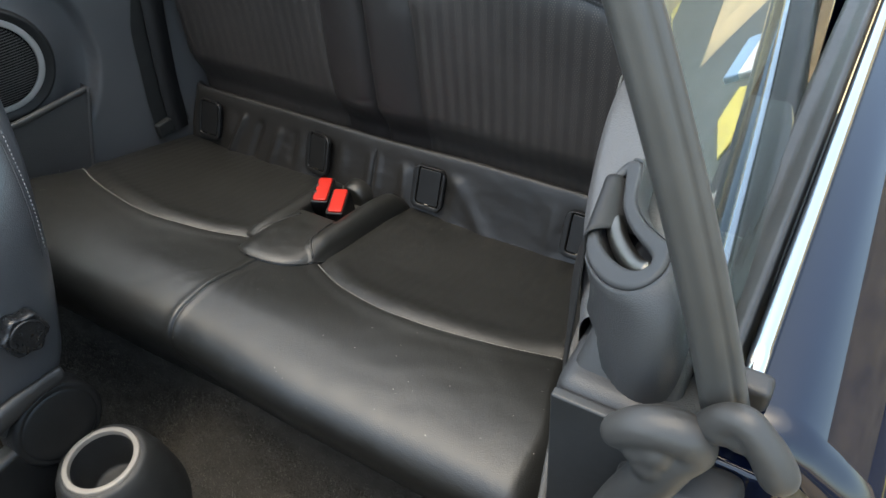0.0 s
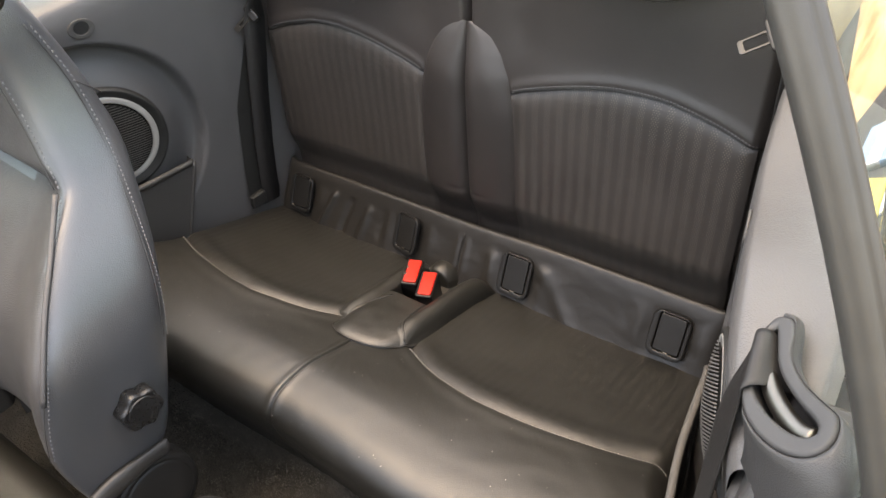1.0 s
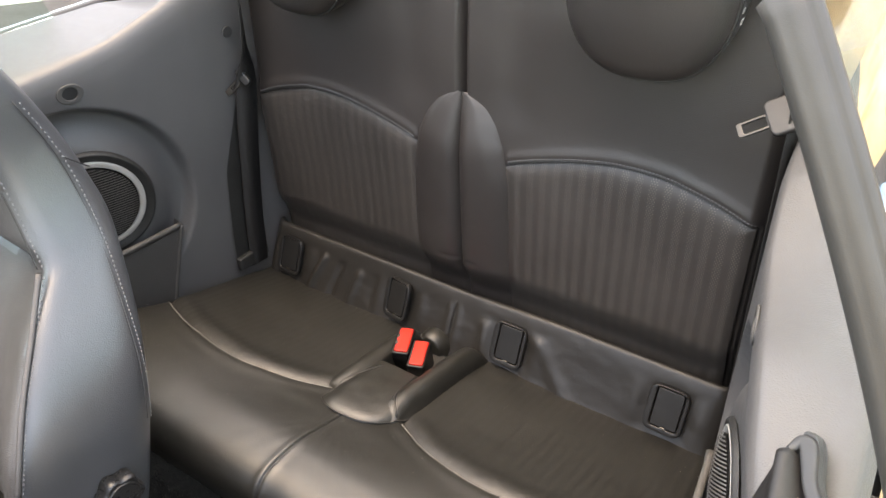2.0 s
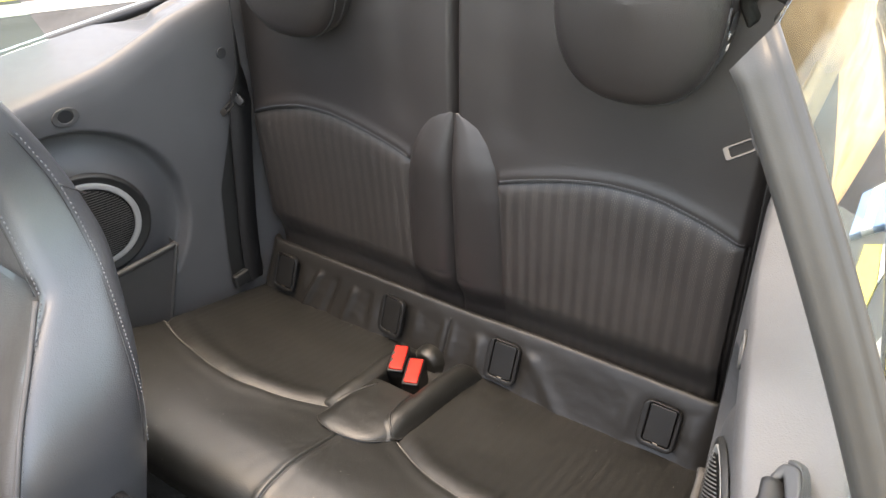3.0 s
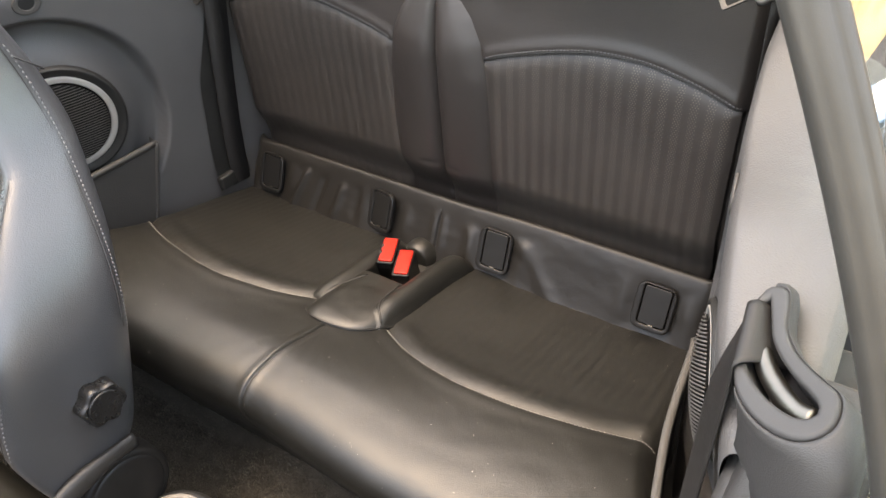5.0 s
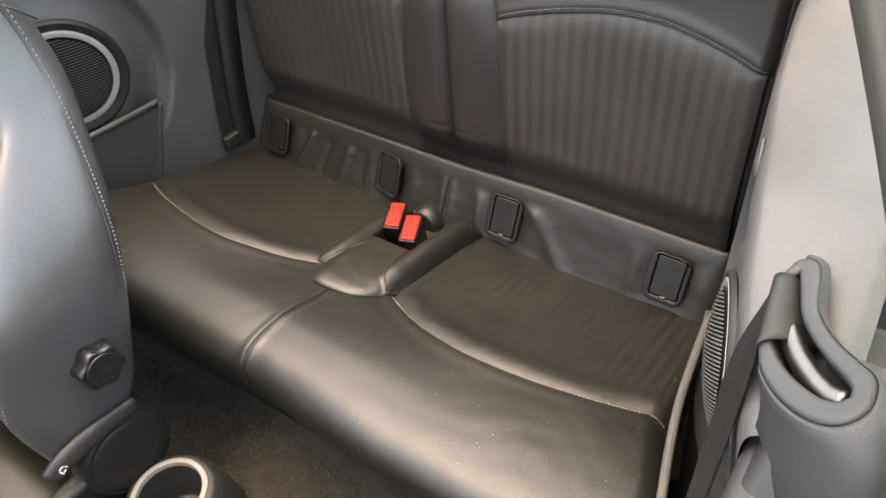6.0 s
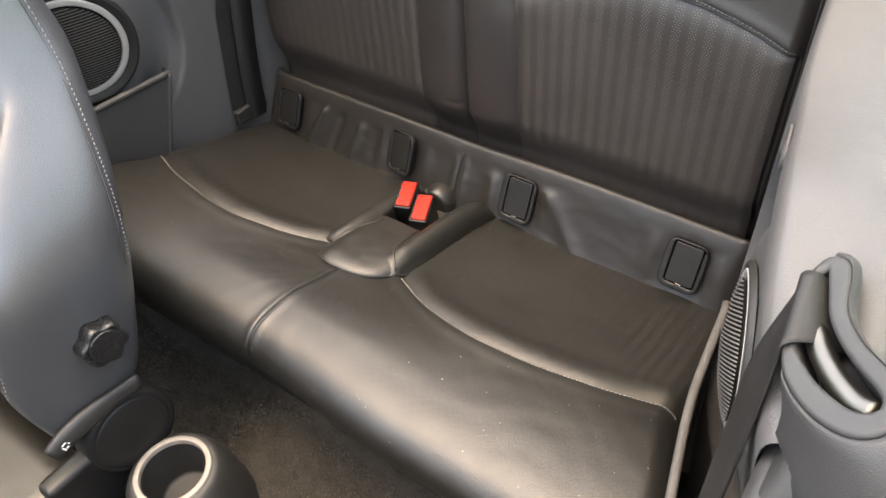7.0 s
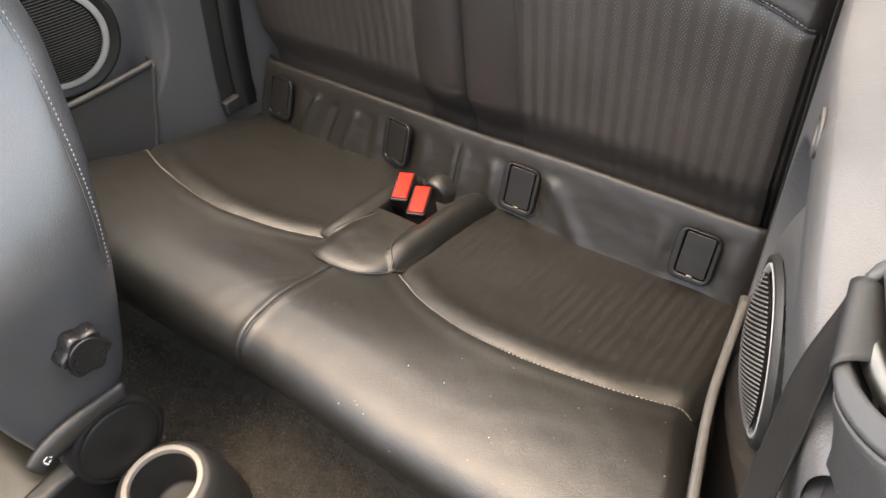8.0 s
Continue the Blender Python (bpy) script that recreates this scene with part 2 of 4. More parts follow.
def lathe(profile, centre, axis=(0, 0, 1), n=48, close=False):
    """(radius, height) pairs turned round an axis through centre."""
    q = Vector((0, 0, 1)).rotation_difference(Vector(axis)).to_matrix()
    c = Vector(centre)
    verts, faces, m = [], [], len(profile)
    for k in range(n):
        a = 2 * math.pi * k / n
        verts += [c + q @ Vector((r * math.cos(a), r * math.sin(a), h)) for r, h in profile]
    for k in range(n):
        l = (k + 1) % n
        for j in range(m if close else m - 1):
            i = (j + 1) % m
            faces.append((k * m + j, l * m + j, l * m + i, k * m + i))
    bm = bmesh.new()
    vs = [bm.verts.new(v) for v in verts]
    for f in faces:
        try:
            bm.faces.new([vs[i] for i in f])
        except ValueError:
            pass
    bmesh.ops.remove_doubles(bm, verts=bm.verts, dist=1e-5)
    return fix(bm)


def slab(outline, frame_m, depth, bevel=0.002, steps=3, hole=None):
    """A flat outline of (u, v), in the plane of frame_m, given depth along its z and rounded edges."""
    bm = bmesh.new()
    vs = [bm.verts.new((u, v, 0)) for u, v in outline]
    if hole:
        hs = [bm.verts.new((u, v, 0)) for u, v in hole]
        edges = [bm.edges.new((r[i], r[(i + 1) % len(r)])) for r in (vs, hs) for i in range(len(r))]
        bmesh.ops.triangle_fill(bm, use_beauty=True, use_dissolve=False, edges=edges)
    else:
        bm.faces.new(vs)
    got = bmesh.ops.extrude_face_region(bm, geom=list(bm.faces))
    top = [g for g in got["geom"] if isinstance(g, bmesh.types.BMVert)]
    bmesh.ops.translate(bm, verts=top, vec=(0, 0, depth))
    bmesh.ops.recalc_face_normals(bm, faces=bm.faces)
    if bevel:
        es = [e for e in bm.edges if len(e.link_faces) == 2 and e.calc_face_angle(0) > 0.6 and all(v in top for v in e.verts)]
        bmesh.ops.bevel(bm, geom=es, offset=bevel, segments=steps, profile=0.5, affect="EDGES", clamp_overlap=True)
    bmesh.ops.transform(bm, matrix=frame_m, verts=bm.verts)
    return fix(bm)


def round_rect(w, h, r, n=6):
    out = []
    for cx, cy, a0 in ((w / 2 - r, h / 2 - r, 0), (-w / 2 + r, h / 2 - r, 90), (-w / 2 + r, -h / 2 + r, 180), (w / 2 - r, -h / 2 + r, 270)):
        out += [(cx + r * math.cos(radians(a0 + 90 * k / n)), cy + r * math.sin(radians(a0 + 90 * k / n))) for k in range(n + 1)]
    return out


def plane_at(origin, normal, along):
    """The matrix with z along normal and y as near to along as can be."""
    z = Vector(normal).normalized()
    y = (Vector(along) - z * Vector(along).dot(z)).normalized()
    x = y.cross(z)
    return Matrix.Translation(origin) @ Matrix((x, y, z)).transposed().to_4x4()


def stitches(points, normal_fn, step, r, length):
    """Short raised threads along a line."""
    n = max(4, int(np.linalg.norm(np.diff(np.array(points), axis=0), axis=1).sum() / step))
    p = spline(points, n + 1)
    verts, faces = [], []
    for i in range(n):
        a = Vector(p[i])
        d = (Vector(p[i + 1]) - a).normalized()
        nn = Vector(normal_fn(p[i])).normalized()
        s = d.cross(nn).normalized()
        base = len(verts)
        for q, k in ((0.0, 0.35), (0.3, 1.0), (0.7, 1.0), (1.0, 0.35)):
            c = a + d * length * q + nn * r * 0.5 * k
            verts += [c + s * r * k, c + nn * r * k, c - s * r * k]
        for q in range(3):
            o = base + q * 3
            faces += [(o, o + 1, o + 4, o + 3), (o + 1, o + 2, o + 5, o + 4)]
    return verts, faces


# ---- ground and surroundings ----
GROUND_Z = -0.30
part("ground", grid(lambda x, y: (x, y, GROUND_Z), np.linspace(-300, 300, 13), np.linspace(-300, 300, 13)), GRAVEL)
tagged(bpy.data.objects["ground"], "sunlit sandy gravel ground", "ground", kind="structure")


def box_bm(x0, x1, y0, y1, z0, z1, bevel=0.0, seg=3):
    bm = bmesh.new()
    bmesh.ops.create_cube(bm, size=1, matrix=Matrix.Translation(((x0 + x1) / 2, (y0 + y1) / 2, (z0 + z1) / 2)) @ Matrix.Diagonal((x1 - x0, y1 - y0, z1 - z0, 1)))
    if bevel:
        bmesh.ops.bevel(bm, geom=list(bm.edges), offset=bevel, segments=seg, profile=0.5, affect="EDGES")
    return fix(bm)


tagged(part("wall_west", box_bm(-7.6, -7.2, -14, 16, GROUND_Z, 2.6), RENDER_WALL, smooth=False), "pale rendered garden wall beside the road", "wall", kind="structure")
tagged(part("wall_north", box_bm(0.2, 16, 9.0, 9.4, GROUND_Z, 3.4), SANDSTONE, smooth=False), "tan sandstone wall behind the parking area", "wall", kind="structure")
tagged(part("road", box_bm(-7.1, -1.1, -60, 60, GROUND_Z, GROUND_Z + 0.012), ASPHALT, smooth=False), "grey asphalt strip beside the car", "road", kind="structure")
tagged(part("pavement", box_bm(1.0, 2.75, 2.75, 5.1, GROUND_Z, GROUND_Z + 0.010), ASPHALT, smooth=False), "grey asphalt strip behind the open side", "path", kind="structure")
tagged(part("pavement_pale", box_bm(1.0, 2.74, 0.2, 2.74, GROUND_Z, GROUND_Z + 0.012), CONCRETE, smooth=False), "pale concrete slab beside the car", "path", kind="structure")


tagged(part("road_east", box_bm(2.752, 14.0, -12, 14, GROUND_Z, GROUND_Z + 0.010), ASPHALT, smooth=False), "grey asphalt of the open parking area", "road", kind="structure")
tagged(part("road_line", box_bm(4.2, 4.4, -12, 14, GROUND_Z + 0.012, GROUND_Z + 0.016), YELLOW, smooth=False), "yellow painted line on the asphalt", "road marking", kind="structure")


def flat(outline, z0, depth):
    return slab(outline, Matrix.Translation((0, 0, z0)), depth, 0.004, 2)


board = thing("striped_board", (1.9, 4.0, GROUND_Z), "pale blue and white striped board lying on the asphalt", "board")
for k in range(4):
    p0, p1 = Vector((2.18, 4.14)) + Vector((-0.19, -0.17)) * k, Vector((1.98, 4.46)) + Vector((-0.19, -0.17)) * k
    q0, q1 = p0 + Vector((-0.18, -0.16)), p1 + Vector((-0.18, -0.16))
    part("plank", flat([tuple(p0), tuple(p1), tuple(q1), tuple(q0)], GROUND_Z + 0.014, 0.05), WHITE_PAINT if k == 1 else BLUE_PAINT, board)
kerb = thing("kerb_stone", (1.85, 3.4, GROUND_Z), "yellow painted flat kerb stone on the asphalt", "kerb")
part("stone", flat([(2.10, 3.58), (1.94, 3.80), (1.68, 3.52), (1.74, 3.20), (1.96, 3.06)], GROUND_Z + 0.014, 0.02), YELLOW, kerb)
part("white_edge", flat([(1.66, 3.50), (1.58, 3.42), (1.60, 3.22), (1.72, 3.20)], GROUND_Z + 0.014, 0.02), WHITE_PAINT, kerb)
for nm, mt, o0, o1, words in (("road_line", CONCRETE, 0.0, 0.36, "white painted line on the asphalt"), ("road_line", YELLOW, 0.50, 0.85, "yellow painted line on the asphalt")):
    d, e = Vector((0.68, 0.73)), Vector((-0.73, 0.68))
    c = Vector((-5.3, 2.98))
    quad = [tuple(c + d * k + e * o) for k, o in ((-3, o0), (3, o0), (3, o1), (-3, o1))]
    tagged(part(nm, flat(quad, GROUND_Z + 0.014, 0.006), mt), words, "road marking", kind="structure")

# ---- floor of the cabin ----


def carpet_z(x, y):
    t = bump(x, 0.0, 0.11) * 0.07
    return 0.15 + t + 0.004 * noise.noise((x * 14, y * 14, 0)) + 0.0025 * noise.noise((x * 60, y * 60, 3)) + 0.12 * ease(0.37, 0.42, y)


tagged(part("floor", grid(lambda x, y: (x, y, carpet_z(x, y)), np.linspace(-0.72, 0.72, 150), np.linspace(-0.9, 0.42, 140)), CARPET),
       "dark brown-black carpet in the rear footwell", "carpet", kind="structure")

# ---- rear seat cushion ----
PROFILE = spline([(0.40, 0.16), (0.375, 0.22), (0.350, 0.30), (0.326, 0.37), (0.316, 0.415), (0.325, 0.443), (0.350, 0.459), (0.395, 0.462),
                  (0.44, 0.457), (0.49, 0.446), (0.53, 0.431), (0.565, 0.417), (0.65, 0.392), (0.74, 0.365), (0.815, 0.340)], 220)
PT = np.gradient(PROFILE, axis=0)
PT /= np.linalg.norm(PT, axis=1)[:, None]
PN = np.stack([-PT[:, 1], PT[:, 0]], 1)
NOSE = int(np.argmin(PROFILE[:, 0]))
TOP_Y, TOP_I = PROFILE[NOSE:, 0], np.arange(NOSE, len(PROFILE), dtype=float)
STITCH_U = [0.05, 0.08, 0.14, 0.22, 0.27, 0.32, 0.42, 0.51, 0.55]
STITCH_Y = [0.572, 0.554, 0.527, 0.509, 0.507, 0.511, 0.529, 0.559, 0.578]


def stitch_y(u):
    return float(np.interp(u, STITCH_UF, STITCH_YF))


_s = spline(list(zip(STITCH_U, STITCH_Y)), 120)
STITCH_UF, STITCH_YF = _s[:, 0], _s[:, 1]


def at_profile(i):
    k = np.arange(len(PROFILE))
    return (np.interp(i, k, PROFILE[:, 0]), np.interp(i, k, PROFILE[:, 1]), np.interp(i, k, PN[:, 0]), np.interp(i, k, PN[:, 1]))


def mid_dip(u, y):
    """How far the cushion's top sinks round the buckles."""
    return 0.012 * bump(u, 0.0, 0.24) * ease(0.40, 0.50, y) * ease(0.76, 0.62, y)


def cushion(x, i, lift=0.0):
    """The cushion's surface at x and a place i on its profile, raised by lift."""
    y, z, ny, nz = at_profile(i)
    u = abs(x - CX)
    nose = math.exp(-((i - NOSE) / 45.0) ** 2)
    y -= 0.014 * (1 - math.exp(-(u / 0.13) ** 2)) * nose - 0.004
    d = lift - 0.045 * max(0.0, (u - 0.495) / 0.04) ** 2
    d += 0.0018 * noise.noise((x * 9, i * 0.045, 1.7)) + 0.0004 * noise.noise((x * 31, i * 0.12, 4.1))
    # soft radiating creases from the middle seam
    d += 0.00015 * math.sin(38 * math.atan2(i - NOSE - 55, (x - CX) * 160 + 1e-6)) * math.exp(-(u / 0.10) ** 2) * ease(NOSE - 15, NOSE + 25, i) * (1 - ease(NOSE + 45, NOSE + 60, i))
    # creases drawn towards the outer front corners
    d += 0.00022 * math.sin(95 * (0.75 * u + y) + 2.2 * noise.noise((x * 14, y * 14, 3.3))) * ease(0.34, 0.47, u) * bump(y, 0.46, 0.07) * (1 if i > NOSE else 0)
    d += 0.0002 * math.sin(150 * (y - 0.5 * u) + 2.5 * noise.noise((x * 11, y * 17, 8.1))) * bump(u, 0.33, 0.10) * bump(y, 0.42, 0.05) * (1 if i > NOSE else 0)
    wide = 1 + 0.075 * ease(0.56, 0.40, y)
    z -= mid_dip(u, y) * (1 if i > NOSE else 0)
    return Vector((CX + (x - CX) * wide, y + ny * d, z + nz * d))


def leather_lift(x, i):
    y = at_profile(i)[0]
    u = abs(x - CX)
    d = -0.0034 * bump(x, CX - 0.010, 0.0019) * (1 if i < NOSE + 62 else 0)
    d += 0.0010 * (bump(x, CX - 0.004, 0.0055) + bump(x, CX - 0.016, 0.0055)) * (1 if i < NOSE + 62 else 0)
    if i > NOSE:
        e = y - stitch_y(u)
        d += 0.0018 * math.exp(-((e + 0.012) / 0.012) ** 2) - 0.016 * ease(-0.004, 0.006, e)
    return d


bench = thing("rear_seat_cushion", (CX, 0.55, 0.2), "black leather rear bench cushion with two perforated seat inserts", "car seat")
xs = np.unique(np.r_[np.linspace(CX - 0.535, CX + 0.535, 300), np.linspace(CX - 0.030, CX + 0.010, 60)].round(5))
sheet = grid(lambda x, i: cushion(x, i, leather_lift(x, i)), xs, np.arange(len(PROFILE)), flip=False)
keep = []
for f in sheet[1]:
    c = sum((Vector(sheet[0][k]) for k in f), Vector()) / 4
    if not (abs(c.x) < 0.045 and 0.60 < c.y < 0.80 and c.z > 0.3):
        keep.append(f)
part("cover", (sheet[0], keep), LEATHER, bench)
part("core", box_bm(CX - 0.51, CX + 0.51, 0.40, 0.80, 0.16, 0.29, 0.02), PLASTIC_MATT, bench, "dark foam core")


def insert_point(sgn, a, b):
    u = 0.066 + (0.522 - 0.066) * a
    ys = stitch_y(u)
    y = ys + (0.812 - ys) * b
    i = float(np.interp(y, TOP_Y, TOP_I))
    edge = min(b * (0.812 - ys), (1 - a) * 0.45)
    puff = -0.008 + 0.010 * (1 - math.exp(-edge / 0.010))
    puff += 0.0035 * math.exp(-((b * (0.812 - ys) - 0.024) / 0.020) ** 2) * ease(0.0, 0.1, a)
    puff -= 0.005 * math.sin(math.pi * min(1, a)) * ease(0.15, 0.5, b)
    return cushion(CX + sgn * u, i, puff)


for sgn in (-1, 1):
    ins = part("seat_insert", grid(lambda a, b: insert_point(sgn, a, b), np.linspace(0, 1, 120), np.linspace(0, 1, 90), flip=sgn < 0), PERF_CUSHION, bench,
               "perforated ribbed leather insert")
    line = [cushion(CX + sgn * u, float(np.interp(stitch_y(u), TOP_Y, TOP_I)), -0.0035) for u in np.linspace(0.07, 0.522, 60)]
    part("piping", tube(line, 0.0022, 8), PIPING, ins)
    lane = [cushion(CX + sgn * u, float(np.interp(stitch_y(u) - 0.0045, TOP_Y, TOP_I)), 0.0016) for u in np.linspace(0.075, 0.520, 60)]
    part("stitching", stitches(lane, lambda p: (0, -0.1, 1), 0.0056, 0.0011, 0.0042), THREAD, ins, "pale grey stitching")

seam_line = [cushion(CX - 0.010, i, -0.0042) for i in range(NOSE - 12, NOSE + 60, 3)]
part("seam", tube(seam_line, 0.0016, 6, up=(1, 0, 0)), PIPING, bench)


def top_z(y):
    return float(np.interp(y, TOP_Y, PROFILE[NOSE:, 1]))


_b = spline([(-0.062, 0.534), (-0.050, 0.519), (-0.025, 0.507), (0.014, 0.508), (0.050, 0.521), (0.075, 0.550), (0.090, 0.585)], 60)
BULB_X, BULB_Y = _b[:, 0], _b[:, 1]


def surround(x, y):
    """The padded surround of the belt buckles: a front bulb, two rolls and a well."""
    h = -0.010
    if -0.060 < x < 0.088:
        e = min(1.0, (y - float(np.interp(x, BULB_X, BULB_Y))) / 0.115)
        g = min(1.0, (x + 0.060) / 0.040)
        q = min(1.0, (0.088 - x) / 0.030)
        if e > 0:
            k = (1 - ease(0.66, 0.72, y))
            h = max(h, 0.031 * math.sqrt(1 - (1 - e) ** 2) * math.sqrt(1 - (1 - g) ** 2) * math.sqrt(1 - (1 - q) ** 2) * k - 0.003)
    for xr, w, top, y0, y1, cap in ((0.058, 0.0255, 0.042, 0.545, 0.812, 0.11), (-0.057, 0.027, 0.033, 0.56, 0.80, 0.09)):
        t = (x - xr - (0.06 * (y - 0.6) if xr > 0 else 0)) / w
        if abs(t) < 1 and y0 < y < y1:
            e = min(1.0, (y - y0) / cap, (y1 - y) / 0.035)
            h = max(h, top * math.sqrt(1 - t * t) * math.sqrt(max(0, 1 - (1 - e) ** 2)) - 0.004)
    if y > 0.78 and abs(x) < 0.046:
        h = -0.03
    q = ((x + 0.024) / 0.036) ** 2 + ((y - 0.812) / 0.045) ** 2
    if q < 1:
        h = max(h, 0.036 * (1 - q) ** 0.7 - 0.006)
    well = ease(-0.040, -0.034, x) * (1 - ease(0.040, 0.046, x)) * ease(0.660, 0.668, y) * (1 - ease(0.776, 0.782, y))
    h = h * (1 - well) - 0.055 * well
    return Vector((x, y, top_z(y) - mid_dip(abs(x - CX), y) + h + 0.0008 * noise.noise((x * 40, y * 40, 2))))


sur = part("buckle_surround", grid(surround, np.linspace(-0.085, 0.095, 130), np.linspace(0.49, 0.815, 200), flip=False), LEATHER, bench, "padded leather surround of the belt buckles")
part("well_lining", box_bm(-0.038, 0.044, 0.664, 0.788, 0.30, 0.335, 0.003), BLACK, sur, "black plastic well")
part("piping", tube([surround(x, y) + Vector((0, 0, 0.0005)) for x, y in spline([(0.074, 0.560), (0.052, 0.585), (0.042, 0.615), (0.040, 0.655)], 16)], 0.0018, 6), PIPING, sur)
part("piping", tube([surround(x, y) + Vector((0, 0, 0.0005)) for x, y in spline([(-0.058, 0.548), (-0.056, 0.575), (-0.044, 0.61), (-0.024, 0.648)], 16)], 0.0012, 6), PIPING, sur)

part("piping", tube([(x, y + 0.002, surround(x, y + 0.004).z + 0.001) for x, y in zip(BULB_X, BULB_Y)], 0.0013, 6), PIPING, sur)

# ---- lower back strip with the child-seat anchor covers ----
STRIP = spline([(0.796, 0.325), (0.812, 0.352), (0.832, 0.393), (0.848, 0.428), (0.8555, 0.442), (0.8610, 0.4485), (0.8675, 0.4490), (0.8725, 0.443), (0.878, 0.43)], 60)
COVER_X = [-0.427, -0.130, 0.127, 0.427]
COVER_TURN = [0.0, -0.20, 0.04, 0.0]  # the middle ones turn with the bulge of the strip
FOLDS = [(0.262, 0.02, 0.170, 0.98, 0.020, 0.0048), (-0.365, 0.1, -0.330, 1.0, 0.008, 0.0075), (-0.31, 0.0, -0.285, 1.0, 0.009, -0.006),
         (-0.255, 0.1, -0.235, 0.9, 0.010, 0.006), (-0.20, 0.3, -0.195, 1.0, 0.012, -0.004), (0.08, 0.1, 0.07, 0.9, 0.012, 0.004)]


def strip_point(x, i):
    k = np.arange(len(STRIP))
    y, z = np.interp(i, k, STRIP[:, 0]), np.interp(i, k, STRIP[:, 1])
    v = i / 40.0
    d = 0.0
    for xa, va, xb, vb, w, a in FOLDS:
        t = (v - vb) / (va - vb)
        d += a * bump(x, xb + (xa - xb) * t, w) * ease(-0.1, 0.2, t) * (1 - ease(0.8, 1.15, t))
    for c in COVER_X:
        d -= 0.007 * bump(x, c, 0.034) * bump(v, 0.55, 0.42)
        d += 0.004 * (bump(x, c - 0.055, 0.014) + bump(x, c + 0.055, 0.014)) * bump(v, 0.6, 0.4)
    d -= 0.004 * bump(x, 0.0, 0.0020)
    d += 0.0030 * (bump(x, 0.010, 0.008) + bump(x, -0.010, 0.008))
    d *= 1 - ease(0.85, 1.05, v)
    d += 0.0009 * noise.noise((x * 16, v * 4, 6.0)) + 0.0005 * noise.noise((x * 45, v * 7, 9.0))
    d -= 0.02 * max(0, (abs(x - CX) - 0.48) / 0.03) ** 2
    z -= 0.007 * ease(0.22, 0.0, x) * ease(0.3, 1.0, v)
    return Vector((x, y - 0.9 * d, z + 0.43 * d))


strip = part("lower_back_strip", grid(strip_point, np.unique(np.r_[np.linspace(CX - 0.515, CX + 0.515, 320), np.linspace(-0.02, 0.02, 50)].round(5)), range(len(STRIP))), LEATHER_STRIP, bench, "creased leather strip behind the cushion")
part("seam", tube([strip_point(0.0, i) + Vector((0, -0.0005, 0)) for i in range(2, 44, 2)], 0.0011, 6, up=(1, 0, 0)), PIPING, strip)
for c, turn in zip(COVER_X, COVER_TURN):
    fr = plane_at((c, 0.8295, 0.389), (turn, -0.91, 0.42), (0, 0.42, 0.91))
    cov = part("anchor_cover", slab(round_rect(0.066, 0.082, 0.016), fr, 0.009, 0.003, hole=[(p + 0.002, q + 0.003) for p, q in round_rect(0.0475, 0.0695, 0.006)]), PLASTIC_SATIN, bench, "black plastic child-seat anchor cover")
    part("flap", slab(round_rect(0.044, 0.066, 0.004), fr @ Matrix.Translation((0.002, 0.003, 0.0)), 0.0082, 0.0014), PLASTIC_SATIN, cov)
    part("catch", slab(round_rect(0.010, 0.004, 0.0015), fr @ Matrix.Translation((0.003, -0.031, 0.0075)), 0.0028, 0.0008), STEEL, cov, "small bright catch")

# ---- belt buckles ----
for k, (bx, by, bz, turn) in enumerate(((-0.033, 0.720, 0.408, 21), (0.007, 0.711, 0.402, 21))):
    fr = Matrix.Translation((bx, by, bz)) @ pose(0, 0, 0, 10, 0, turn)
    b = thing("seat_belt_buckle", (bx, by, bz - 0.06), "black seat belt buckle with a bright red release button", "belt buckle", "rear belt buckles")
    part("housing", slab(round_rect(0.033, 0.061, 0.005), fr @ Matrix.Translation((0, 0, -0.06)), 0.061, 0.003), BUCKLE, b)
    part("button", slab(round_rect(0.0255, 0.0535, 0.0035), fr @ Matrix.Translation((0.0012, 0, -0.002)), 0.0062, 0.0022), RED, b, "red release button")
    if k == 0:
        for q in (-0.008, 0.008):
            part("slot_tooth", slab(round_rect(0.006, 0.008, 0.002), fr @ Matrix.Translation((-0.0105, q, 0.0005)), 0.004, 0.001), PLASTIC_DARK, b)

# ---- rear backrests ----
YB = spline([(0.40, 0.872), (0.50, 0.873), (0.65, 0.874), (0.74, 0.877), (0.83, 0.887), (1.0, 0.902), (1.22, 0.925)], 60)
ARC = spline([(0.085, 0.732), (0.12, 0.746), (0.184, 0.764), (0.25, 0.777), (0.30, 0.781), (0.35, 0.779), (0.39, 0.771), (0.44, 0.757), (0.495, 0.735)], 80)
LOBE_Z = [0.40, 0.46, 0.60, 0.70, 0.76, 0.795, 0.820, 0.834, 0.839]
LOBE_W = [0.100, 0.104, 0.104, 0.099, 0.086, 0.070, 0.050, 0.028, 0.010]


def back_y(z):
    return float(np.interp(z, YB[:, 0], YB[:, 1])) + 0.022 * ease(0.52, 0.44, z)


def arc_z(u):
    return float(np.interp(u, ARC[:, 0], ARC[:, 1]))


